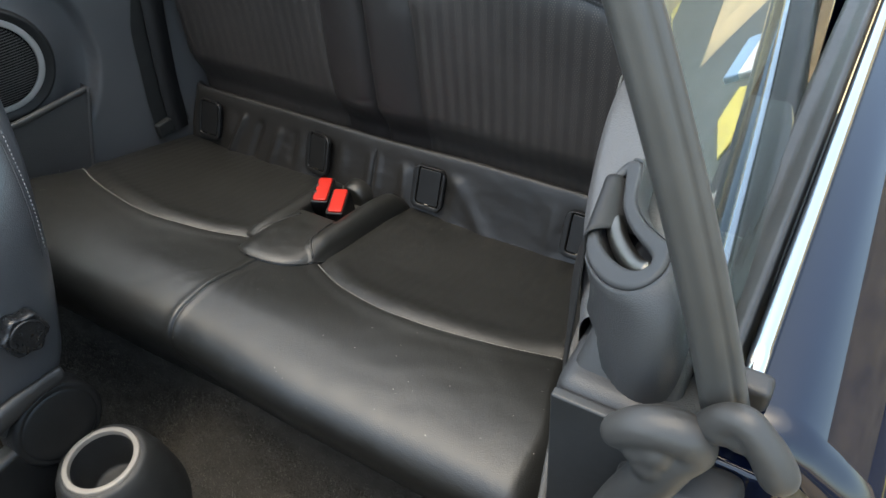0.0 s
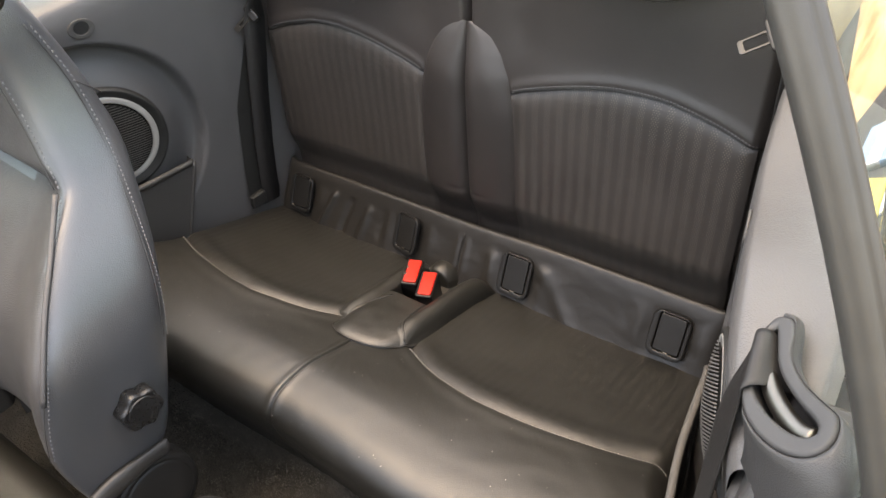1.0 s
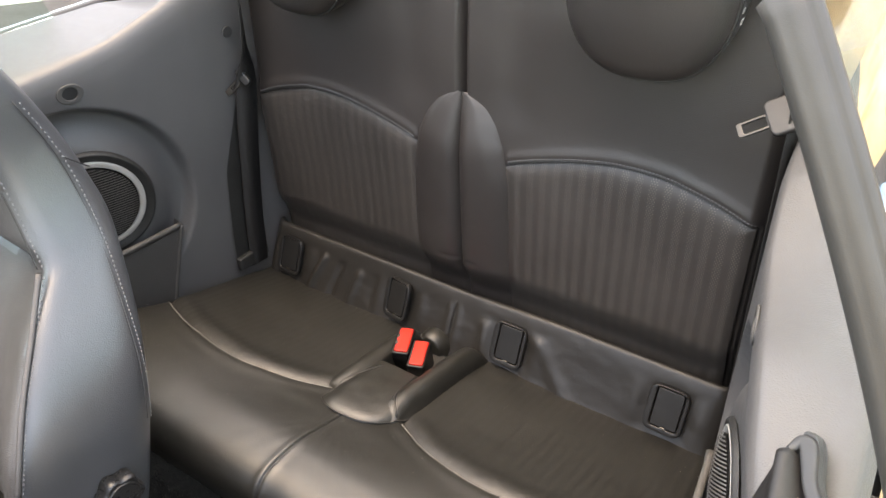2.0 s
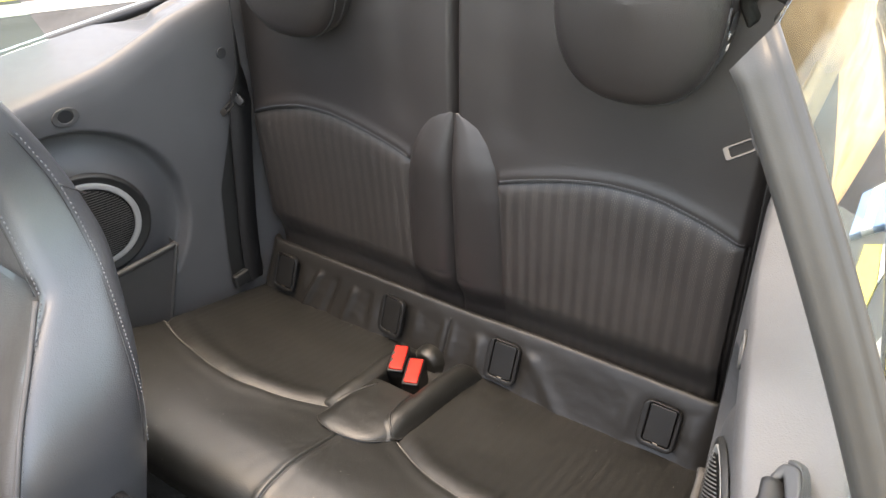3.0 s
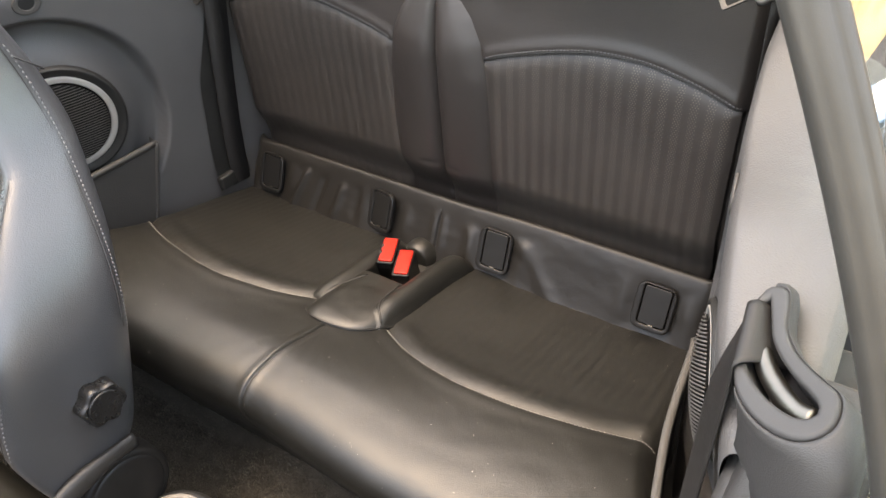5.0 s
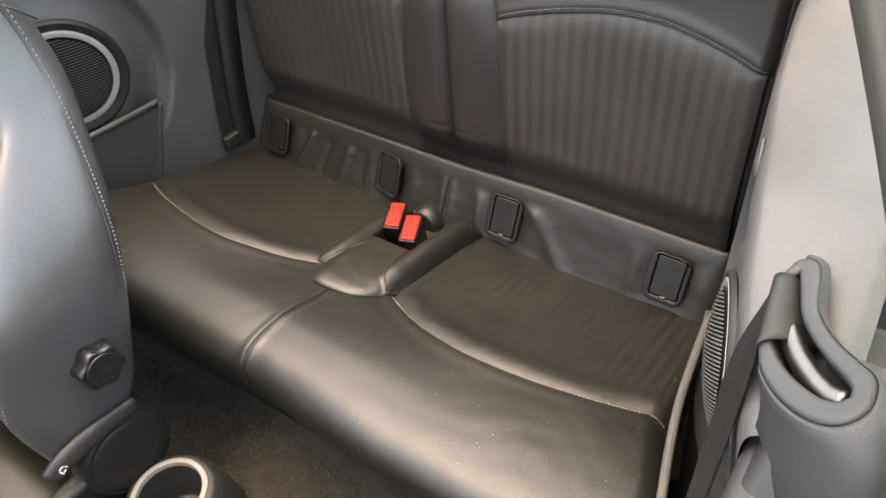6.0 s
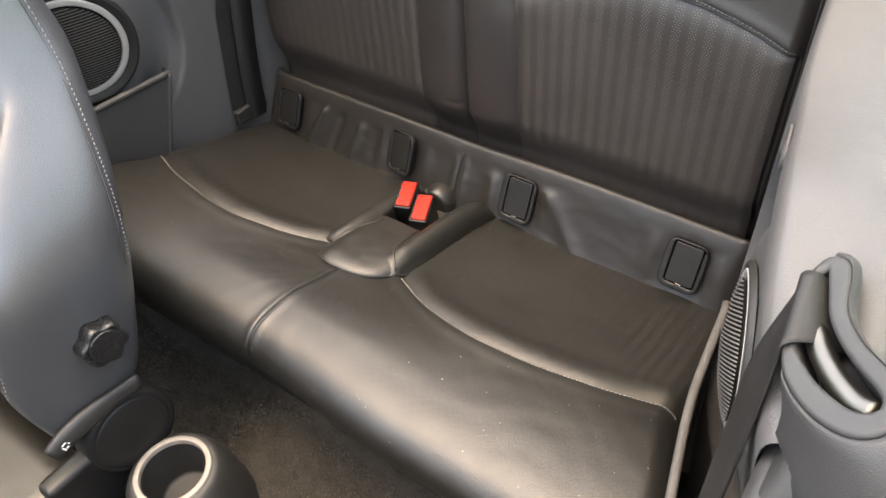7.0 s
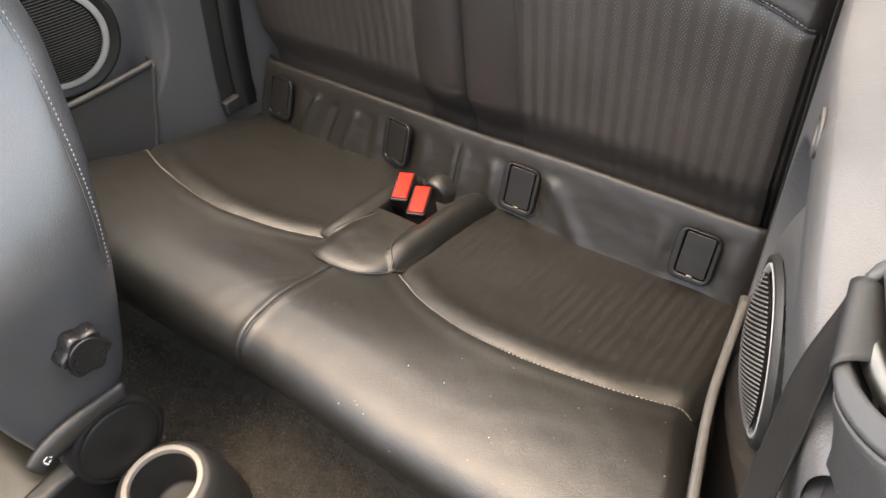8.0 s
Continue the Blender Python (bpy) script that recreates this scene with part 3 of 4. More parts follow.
def back_leather(sgn, u, z):
    y = back_y(z) - 0.0025 * noise.noise((u * 6 * sgn, z * 6, 3)) - 0.012 * bump(u, 0.25, 0.2) * ease(0.8, 1.0, z)
    y += 0.022 * max(0, 1 - u / 0.014) ** 2 + 0.05 * max(0, (u - 0.475) / 0.03) ** 2
    e = arc_z(u) - z
    if 0.09 < u < 0.49:
        y += 0.016 * ease(-0.002, 0.006, e) - 0.003 * math.exp(-((e + 0.010) / 0.010) ** 2)
    y += 0.004 * bump(u, 0.10, 0.035) * ease(0.78, 0.86, z)
    return Vector((sgn * u + 0.002, y, z))


def back_insert(sgn, a, b):
    u = 0.088 + (0.487 - 0.088) * a
    z = 0.415 + (arc_z(u) - 0.415) * b
    edge = min((1 - b) * (arc_z(u) - 0.415), (1 - a) * 0.40, a * 0.40 + 0.004)
    puff = -0.004 + 0.009 * (1 - math.exp(-edge / 0.012)) - 0.007 * math.sin(math.pi * a) * math.sin(math.pi * min(1, b * 0.9))
    return Vector((sgn * u + 0.002, back_y(z) - puff + 0.002 * noise.noise((u * sgn * 9, z * 9, 8)), z))


def back_lobe(sgn, a, b):
    z = 0.41 + (0.839 - 0.41) * b
    w = float(np.interp(z, LOBE_Z, LOBE_W))
    puff = 0.024 * (1 - a ** 2.4) ** 0.6 * (1 - 0.75 * math.exp(-a / 0.10)) * (1 - ease(0.75, 1.03, b)) ** 0.5 * (0.55 + 0.45 * ease(0.08, 0.24, b)) - 0.004
    crease = 0.002 * bump(z, 0.52, 0.004) * (1 - ease(0.2, 0.6, a))
    return Vector((sgn * w * a + 0.002, back_y(z) - puff + crease + 0.001 * noise.noise((a * 3 * sgn, z * 20, 5)), z))


def headrest(sgn, parent):
    cx, cz, a, b = 0.008 + sgn * 0.302, 1.075, 0.112, 0.140
    rings = [(0.0, 0.820), (0.35, 0.819), (0.62, 0.820), (0.80, 0.823), (0.90, 0.828), (0.96, 0.836), (1.0, 0.850), (1.0, 0.872), (1.0, 0.91), (0.93, 0.93), (0.5, 0.935), (0.0, 0.935)]
    verts, faces, n = [], [], 64
    for s, y in rings:
        for k in range(n):
            t = 2 * math.pi * k / n
            c, d = math.cos(t), math.sin(t)
            ex = 2 / 2.5
            verts.append((cx + s * a * math.copysign(abs(c) ** ex, c), y - 0.012 * (1 - s) + 0.10 * max(0, s * b * d), cz + s * b * math.copysign(abs(d) ** ex, d)))
    for i in range(len(rings) - 1):
        for k in range(n):
            l = (k + 1) % n
            faces.append((i * n + k, i * n + l, (i + 1) * n + l, (i + 1) * n + k))
    h = part("headrest", (verts, faces), LEATHER_BACK, parent, "rounded leather headrest")
    ring = [Vector(verts[6 * n + k]) + Vector((0, -0.001, 0)) for k in range(n)] + [Vector(verts[6 * n])]
    part("piping", tube(ring, 0.0022, 6, up=(0, 1, 0)), PIPING, h)
    ring2 = [Vector(verts[7 * n + k]) * 1.0 for k in range(n)]
    part("stitching", stitches(ring2, lambda p: (p[0] - cx, 0, p[2] - cz), 0.006, 0.0011, 0.0045), THREAD, h)
    if sgn > 0:
        tab = part("label_tab", slab(round_rect(0.020, 0.060, 0.004), plane_at((cx + 0.1105, 0.864, 1.036), (1, 0, -0.15), (0, 0.1, 1)), 0.0012, 0), PANEL, h, "grey fabric tab with a white pictogram")
        for dz, w in ((0.014, 0.012), (0.0, 0.008), (-0.013, 0.011)):
            part("print_mark", slab(round_rect(w, 0.008, 0.003), plane_at((cx + 0.112, 0.864, 1.036 + dz), (1, 0, -0.15), (0, 0.1, 1)), 0.0004, 0, hole=[(p * 0.6, q * 0.6) for p, q in round_rect(w, 0.008, 0.003)]), WHITE_MARK, tab)


for sgn in (-1, 1):
    bk = thing("split_rear_seat", (sgn * 0.25, 0.90, 0.42), "upright black leather rear backrest half with perforated insert", "car seat", "rear backrests")
    part("cover", grid(lambda u, z: back_leather(sgn, u, z), np.linspace(0, 0.503, 170), np.linspace(0.40, 1.2, 240), flip=sgn > 0), LEATHER_BACK, bk)
    part("shell", box_bm(min(sgn * 0.006, sgn * 0.495), max(sgn * 0.006, sgn * 0.495), 0.925, 0.975, 0.40, 1.19, 0.015), PLASTIC_MATT, bk, "black plastic back shell")
    ins = part("seat_insert", grid(lambda a, b: back_insert(sgn, a, b), np.linspace(0, 1, 110), np.linspace(0, 1, 100), flip=sgn > 0), PERF_BACK, bk, "perforated ribbed leather insert")
    line = [back_leather(sgn, u, arc_z(u) + 0.001) + Vector((0, 0.001, 0)) for u in np.linspace(0.09, 0.487, 60)]
    part("piping", tube(line, 0.0022, 8, up=(0, 1, 0)), PIPING, ins)
    lane = [back_leather(sgn, u, arc_z(u) + 0.0055) + Vector((0, -0.0005, 0)) for u in np.linspace(0.095, 0.487, 60)]
    part("stitching", stitches(lane, lambda p: (0, -1, 0), 0.0056, 0.0010, 0.0044), THREAD_SEAT, ins)
    part("centre_bolster", grid(lambda a, b: back_lobe(sgn, a, b), np.linspace(0, 1, 50), np.linspace(0, 1, 110), flip=sgn > 0), LEATHER_BACK, bk, "padded leather bolster beside the split")
    headrest(sgn, bk)

# ---- side trim panels ----
ZT = spline([(0.10, 0.85), (0.28, 0.855), (0.36, 0.878), (0.453, 0.895), (0.547, 0.883), (0.623, 0.880), (0.764, 0.898), (0.939, 0.922), (1.10, 0.93)], 80)
ZF = spline([(0.10, 0.860), (0.36, 0.878), (0.48, 0.893), (0.56, 0.902), (0.64, 0.915), (0.73, 0.943), (0.80, 0.962), (1.10, 1.01)], 80)
SPK = (0.525, 0.632)


WALL = spline([(0.10, 0.700), (0.20, 0.660), (0.30, 0.622), (0.364, 0.600), (0.43, 0.583), (0.50, 0.568), (0.55, 0.559), (0.645, 0.539), (0.75, 0.523), (0.82, 0.516), (1.10, 0.50)], 90)


def wall_x(y, z=0.86):
    return float(np.interp(y, WALL[:, 0], WALL[:, 1])) + 0.14 * max(0.0, 0.86 - max(z, 0.45)) * ease(0.62, 0.42, y)


def smooth_at(v, ks, pts):
    """A smooth curve through pts, met at the knots ks."""
    i = min(len(ks) - 2, max(0, int(np.searchsorted(ks, v, side="right")) - 1))
    h = ks[i + 1] - ks[i]
    t = (v - ks[i]) / h
    out = []
    for c in (0, 1):
        def slope(k):
            if k == 0 or k == len(ks) - 1:
                return 0.0 if k else (pts[1][c] - pts[0][c]) / (ks[1] - ks[0])
            d0, d1 = (pts[k][c] - pts[k - 1][c]) / (ks[k] - ks[k - 1]), (pts[k + 1][c] - pts[k][c]) / (ks[k + 1] - ks[k])
            return 0.0 if d0 * d1 <= 0 else 2 * d0 * d1 / (d0 + d1)
        m0, m1 = slope(i) * h, slope(i + 1) * h
        out.append((2 * t ** 3 - 3 * t * t + 1) * pts[i][c] + (t ** 3 - 2 * t * t + t) * m0 + (3 * t * t - 2 * t ** 3) * pts[i + 1][c] + (t ** 3 - t * t) * m1)
    return out


def panel_point(sgn, y, v):
    zt = float(np.interp(y, ZT[:, 0], ZT[:, 1]))
    if sgn > 0:
        sw = max(0.03, 0.668 - 0.045 * (y - 0.3) - wall_x(y)) * (1 - ease(0.70, 0.80, y)) + 0.004
    else:
        sw = (0.742 - wall_x(y)) * (1 - ease(0.752, 0.785, y)) + 0.016
    if sgn < 0:
        zt = float(np.interp(y, ZF[:, 0], ZF[:, 1]))
        e = ease(0.752, 0.785, y)
        zo = 0.918 * (1 - e) + (zt + 0.001) * e
        sec = [(0, 0.10), (0, zt - 0.06), (0.002, zt - 0.030), (0.008, zt - 0.009), (0.022, zt), (0.058, 0.5 * zt + 0.5 * zo - 0.004), (max(0.075, sw), zo), (max(0.087, sw + 0.012), zo - 0.010)]
    else:
        m = max(0.05, sw)
        sec = [(0, 0.10), (0, zt - 0.034), (0.0012, zt - 0.018), (0.0055, zt - 0.0065), (0.30 * m, zt + 0.001), (0.65 * m, zt + 0.009), (m, zt + 0.016), (m + 0.010, zt + 0.006)]
    ls = np.r_[0, 0.70, 0.76, 0.81, 0.86, 0.90, 0.985, 1.0]
    off, z = smooth_at(v, ls, sec)
    r = math.hypot(y - 0.50, z - 0.62)
    if v < 0.86:
        off += 0.030 * ease(0.208, 0.198, r) * (0.15 + 0.75 * ease(0.118, 0.185, r))
    return Vector((sgn * (wall_x(y, z) + off), y, z))


def side_panel(sgn):
    p = thing("side_trim_panel", (sgn * 0.62, 0.6, 0.12), "dark grey grained plastic rear side panel with a loudspeaker", "trim panel", "rear side panels")
    wall, wf = grid(lambda y, v: panel_point(sgn, y, v), np.linspace(0.275 if sgn > 0 else 0.20, 1.08, 190), np.linspace(0, 0.81, 150), flip=sgn < 0)
    spot = Vector((sgn * (wall_x(*SPK) - (0.005 if sgn > 0 else 0.001)), SPK[0], SPK[1] - (0.016 if sgn > 0 else 0.0)))
    open_r = 0.088 if sgn < 0 else 0.086  # the loudspeaker sits in a round opening
    wf = [f for f in wf if math.hypot(wall[f[0]].y - SPK[0], wall[f[0]].z - spot.z) > open_r]
    part("panel", (wall, wf), PANEL_WALL, p, "dark grained lower panel")
    part("waist_shelf", grid(lambda y, v: panel_point(sgn, y, v), np.linspace(0.275 if sgn > 0 else 0.20, 1.08, 190), np.linspace(0.81, 1, 40), flip=sgn < 0), PANEL_WALL, p, "smooth grey waist shelf")
    ax = Vector((-sgn, -0.42 if sgn < 0 else -0.33, -0.06)).normalized()
    spk = part("speaker_bezel", lathe([(0.110, -0.008), (0.108, 0.0015), (0.104, 0.0025), (0.097, -0.0010), (0.0905, -0.004)] if sgn < 0 else [(0.098, -0.008), (0.096, -0.002), (0.092, -0.001), (0.0882, -0.004)], spot, ax, 72), PLASTIC_MATT, p, "dark round speaker surround")
    part("speaker_ring", lathe([(0.0912, -0.004), (0.0907, -0.001), (0.0885, 0.0004), (0.0815, 0.0002), (0.0795, -0.0012), (0.079, -0.006)] if sgn < 0 else [(0.0886, -0.006), (0.0880, -0.0015), (0.0862, -0.0005), (0.0835, -0.0015), (0.0805, -0.005)], spot, ax, 72), SILVER, spk, "silver ring")
    dome = 0.0065 if sgn < 0 else 0.0130
    part("speaker_grille", lathe([(0.078 * r, dome * (1 - r * r)) for r in (1.0, 0.9, 0.75, 0.6, 0.4, 0.2, 0.0)], spot, ax, 60), GRILLE, spk, "black perforated grille")
    if sgn > 0:
        for ob in [spk] + list(spk.children):
            for v in ob.data.vertices:
                v.co = spot + (v.co - spot) * 0.94
    # ribs across the grille
    verts, faces = [], []
    m = plane_at(spot, ax, (0, 0, 1) if sgn < 0 else (0, 1, 1))
    count = 15 if sgn < 0 else 18
    for k in range(-count, count + 1):
        h = k * 0.0735 / count
        w = math.sqrt(max(0, (0.0765 if sgn < 0 else 0.0745) ** 2 - h * h))
        pts = [m @ Vector((q * w, h, 0.0012 + dome * (1 - (q * q * w * w + h * h) / 0.0061))) for q in np.linspace(-1, 1, 13)]
        v, f = sweep(pts, [(0.0010, -0.0002), (0.0008, 0.0002), (-0.0008, 0.0002), (-0.0010, -0.0002)], up=ax)
        faces += [tuple(i + len(verts) for i in q) for q in f]
        verts += v
    tagged(part("grille_ribs", (verts, faces), GRILLE_RIB if sgn > 0 else PANEL_DARK, spk, "fine raised ribs"), kind="stuff")
    # map pocket with an open top and a grained lip
    rim = spline([(0.18, 0.635), (0.30, 0.600), (0.39, 0.575), (0.489, 0.551), (0.56, 0.5405), (0.655, 0.531)], 60)

    def pocket(a, b):
        y = 0.18 + (0.475 - 0.055 * b) * a
        return Vector((sgn * (float(np.interp(y, rim[:, 0], rim[:, 1])) + 0.006 * b), y, 0.535 - 0.16 * b))

    pk = part("map_pocket", grid(pocket, np.linspace(0, 1, 40), np.linspace(0, 2.4, 30), flip=sgn > 0), PANEL_DARK, p, "open-topped map pocket")
    part("lip", sweep([pocket(a, 0) + Vector((sgn * 0.003, 0, 0)) for a in np.linspace(0, 1, 40)], [(0.005, -0.006), (0.005, 0.002), (0.003, 0.004), (-0.003, 0.004), (-0.005, 0.002), (-0.005, -0.006)]), LIP, pk, "grained light grey lip")
    part("edge", tube([pocket(1, b) for b in np.linspace(0, 1.2, 20)], 0.004, 8), PANEL_DARK, pk)
    part("end_wall", grid(lambda c, b: pocket(1, b) + Vector((sgn * 0.05 * c, 0.012 * c, 0)), np.linspace(0, 1, 6), np.linspace(0, 1.6, 12)), PANEL_DARK, pk)
    if sgn < 0:
        rz = [0.36, 0.45, 0.60, 0.72, 0.84]
        # flat dark sheet just off the wall; its colour gives the recess its shade
        part("belt_recess", grid(lambda z, k: Vector((-(wall_x(0.8, z) - 0.0025), float(np.interp(z, rz, [0.748, 0.756, 0.779, 0.836, 0.858])) * (1 - k) + 0.905 * k, z)), np.linspace(0.36, 0.84, 30), np.linspace(0, 1, 8)), PLASTIC_MATT, p, "flat dark sheet for the shaded belt recess")
    # oval finger hole and a small screw cap
    hx = plane_at((sgn * (wall_x(0.545, 0.851) + 0.0005), 0.545, 0.851), Vector((-sgn, -0.2, 0)), (0, 0, 1))
    oval = [(0.023 * math.cos(t), 0.017 * math.sin(t)) for t in np.linspace(0, 2 * math.pi, 28, endpoint=False)]
    hole = [(0.013 * math.cos(t) , 0.011 * math.sin(t) + 0.001) for t in np.linspace(0, 2 * math.pi, 20, endpoint=False)]
    eye = part("oval_socket", slab(oval, hx, 0.003, 0.0015, hole=hole), PANEL_DARK, p, "oval socket with a dark opening")
    # thin black disc in place of the dark hollow, which is not cut
    part("opening", slab([(a * 1.05, b * 1.05) for a, b in hole], hx @ Matrix.Translation((0, 0, 0.0004)), 0.0008, 0), BLACK, eye)
    cap = plane_at((sgn * (wall_x(0.855, 0.868) - 0.001), 0.855, 0.868), Vector((-sgn, -0.06, 0)), (0, 0, 1))
    part("screw_cap", slab([(0.011 * math.cos(t), 0.011 * math.sin(t)) for t in np.linspace(0, 2 * math.pi, 20, endpoint=False)], cap, 0.003, 0.0015), PANEL, p)
    return p


far_panel, near_panel = side_panel(-1), side_panel(1)

# ---- belt guide on the near panel ----
GUIDE = plane_at((0.6554, 0.3052, 0.9043), (-0.519, -0.21, 0.829), (0.1, 1, 0))
GO = spline([(-0.0350, 0.058), (-0.0285, 0.0680), (-0.0170, 0.0655), (-0.0113, 0.0535), (-0.0065, 0.0300), (0.0065, 0.0105), (0.0240, -0.0050), (0.0335, -0.0125), (0.0370, -0.0220),
             (0.0355, -0.0345), (0.0260, -0.0435), (0.0130, -0.0450), (-0.0035, -0.0385), (-0.0200, -0.0250), (-0.0310, -0.0080), (-0.0375, 0.020), (-0.0350, 0.058)], 72)[:-1]
GI = spline([(-0.0262, 0.0583), (-0.0205, 0.0400), (-0.0155, 0.0250), (-0.0060, 0.0100), (0.0065, -0.0040), (0.0195, -0.0160), (0.0247, -0.0228), (0.0240, -0.0288), (0.0162, -0.0310),
             (0.0055, -0.0270), (-0.0105, -0.0160), (-0.0250, 0.0010), (-0.0305, 0.022), (-0.0310, 0.050), (-0.0262, 0.0583)], 56)[:-1]
gd = part("belt_guide", slab([tuple(q) for q in GO], GUIDE, 0.006, 0.003, hole=[tuple(q) for q in GI]), PANEL_SMOOTH, near_panel, "smooth grey belt guide bezel")
bar = [GUIDE @ Vector((*q, -0.004)) for q in spline([(-0.024, 0.020), (-0.015, 0.004), (-0.003, -0.011), (0.010, -0.0225), (0.021, -0.0265)], 24)]
part("guide_bar", tube(bar, 0.0068, 14), STEEL, gd, "polished steel bar")
part("guide_well", slab([tuple(q * 1.05) for q in GI], GUIDE @ Matrix.Translation((0, 0, -0.035)), 0.004, 0), PLASTIC_MATT, gd, "dark opening")
verts, faces = [], []
gc = GO.mean(0)
levels = [(1.0, 0.003), (1.04, 0.0048), (1.10, 0.0040), (1.22, -0.001), (1.36, -0.010), (1.50, -0.026), (1.58, -0.050), (1.62, -0.10)]
for s, d in levels:
    for q in GO:
        e = (q - gc) * (s - 1)
        w = ease(-0.03, 0.03, (q - gc)[0])
        e[0] *= 0.30 + 0.45 * w
        e[1] *= 0.55 + 0.25 * ease(0.03, -0.03, (q - gc)[1])
        verts.append(GUIDE @ Vector((*(q + e), max(d, -0.008))) + Vector((0, 0, min(0.0, d + 0.008))))
        verts[-1].x = max(verts[-1].x, 0.629 + 0.75 * max(0.0, 0.872 - verts[-1].z))
n = len(GO)
for i in range(len(levels) - 1):
    faces += [(i * n + k, (i + 1) * n + k, (i + 1) * n + (k + 1) % n, i * n + (k + 1) % n) for k in range(n)]
inner = len(verts)
verts += [GUIDE @ Vector((*q, 0.001)) for q in GI] + [GUIDE @ Vector((*q, -0.035)) for q in GI]
m = len(GI)
faces += [(inner + k, inner + (k + 1) % m, inner + m + (k + 1) % m, inner + m + k) for k in range(m)]
part("guide_mound", (verts, faces), PANEL, gd, "rounded grained mound")
part("pillar_cover", box_bm(0.637, 0.738, 0.226, 0.42, 0.10, 0.838, 0.014, 4), PANEL, near_panel, "grey grained pillar cover")
shoulder = box_bm(0.6385, 0.714, 0.2275, 0.335, 0.80, 0.888, 0.010, 4)
for v in shoulder.verts:
    if v.co.z > 0.85:  # it slopes back into the mound
        v.co.x += 0.014 * (v.co.x < 0.68)
        v.co.y += 0.040 * (v.co.y < 0.27)
part("pillar_shoulder", shoulder, PANEL, near_panel, "sloping grey shoulder under the belt guide")
# black sheet added over the pillar's front in place of the shade there
part("door_seal_face", box_bm(0.640, 0.733, 0.219, 0.2275, 0.10, 0.834, 0.002, 3), RUBBER_BLACK, near_panel, "black sheet standing in for shade on the pillar's front")


def ribbon(points, width, ups, thick=0.0012):
    n = 240
    pts = spline(points, n)
    # the width's direction, spaced as the points are
    knots = np.r_[0, np.cumsum(np.linalg.norm(np.diff(np.array(points, float), axis=0), axis=1))]
    run = np.linspace(0, knots[-1], n)
    us = np.stack([np.interp(run, knots, np.array(ups, float)[:, k]) for k in range(3)], 1)
    verts, faces = [], []
    for i, q in enumerate(pts):
        t = Vector(pts[min(i + 1, n - 1)] - pts[max(i - 1, 0)]).normalized()
        w = Vector(us[i])
        w = (w - t * w.dot(t)).normalized() * width / 2
        nn = t.cross(w).normalized() * thick
        q = Vector(q)
        verts += [q - w - nn, q + w - nn, q + w + nn, q - w + nn]
    for i in range(n - 1):
        for j in range(4):
            k = (j + 1) % 4
            faces.append((i * 4 + j, i * 4 + k, (i + 1) * 4 + k, (i + 1) * 4 + j))
    return verts, faces


belt = thing("seat_belt", (0.60, 0.33, 0.3), "black woven front seat belt running out of its guide", "seat belt")
EDGE_A = [GUIDE @ Vector(q) for q in ((-0.0220, 0.052, -0.012), (-0.0275, 0.054, 0.002), (-0.0325, 0.054, 0.0075), (-0.0385, 0.052, 0.0070), (-0.0425, 0.048, -0.002))] + [Vector(q) for q in ((0.6100, 0.331, 0.848), (0.6105, 0.318, 0.77), (0.6120, 0.293, 0.55), (0.6130, 0.273, 0.25))]
EDGE_B = [GUIDE @ Vector(q) for q in ((-0.009, 0.014, -0.014), (-0.017, 0.0085, 0.000), (-0.0250, 0.0035, 0.0075), (-0.0320, -0.001, 0.0080), (-0.0365, -0.006, -0.001))] + [Vector(q) for q in ((0.6265, 0.290, 0.838), (0.6270, 0.276, 0.77), (0.6280, 0.252, 0.55), (0.6280, 0.236, 0.25))]


def belt_edge(points):
    """Eight even steps of a smooth curve between each two points, so that both edges keep pace."""
    p = np.array([tuple(q) for q in points])
    q = np.vstack([2 * p[0] - p[1], p, 2 * p[-1] - p[-2]])
    out = []
    for i in range(1, len(q) - 2):
        for t in np.linspace(0, 1, 8, endpoint=False):
            out.append(0.5 * (2 * q[i] + (q[i + 1] - q[i - 1]) * t + (2 * q[i - 1] - 5 * q[i] + 4 * q[i + 1] - q[i + 2]) * t * t + (3 * q[i] - q[i - 1] - 3 * q[i + 1] + q[i + 2]) * t ** 3))
    return out + [p[-1]]


ea, eb = belt_edge(EDGE_A), belt_edge(EDGE_B)
web = part("webbing", grid(lambda s, w: Vector(ea[s]) * (1 - w) + Vector(eb[s]) * w, range(len(ea)), np.linspace(0, 1, 12)), WEBBING, belt)
thick = web.modifiers.new("thickness", "SOLIDIFY")
thick.thickness, thick.offset = 0.0014, 0.0
part("belt_stop", slab(round_rect(0.010, 0.010, 0.004), plane_at((0.6195, 0.27, 0.55), (-1, 0, 0.1), (0, 0, 1)), 0.004, 0.001), PLASTIC_DARK, belt, "small black stop button")

# ---- rear belts ----
fb = thing("seat_belt", (-0.53, 0.80, 0.36), "black rear seat belt hanging beside the backrest", "seat belt")
part("webbing", ribbon([(-0.470, 0.875, 1.10), (-0.474, 0.868, 0.95), (-0.480, 0.862, 0.84), (-0.488, 0.855, 0.77), (-0.494, 0.845, 0.70), (-0.499, 0.830, 0.60), (-0.502, 0.812, 0.48), (-0.504, 0.80, 0.36)], 0.046,
                       [(-0.77, 0.62, 0), (-0.77, 0.62, 0), (-0.6, 0.75, 0), (0.2, 0.9, 0), (0.2, 0.95, 0), (0.1, 0.98, 0), (0.05, 1, 0), (0.05, 1, 0)]), WEBBING, fb)
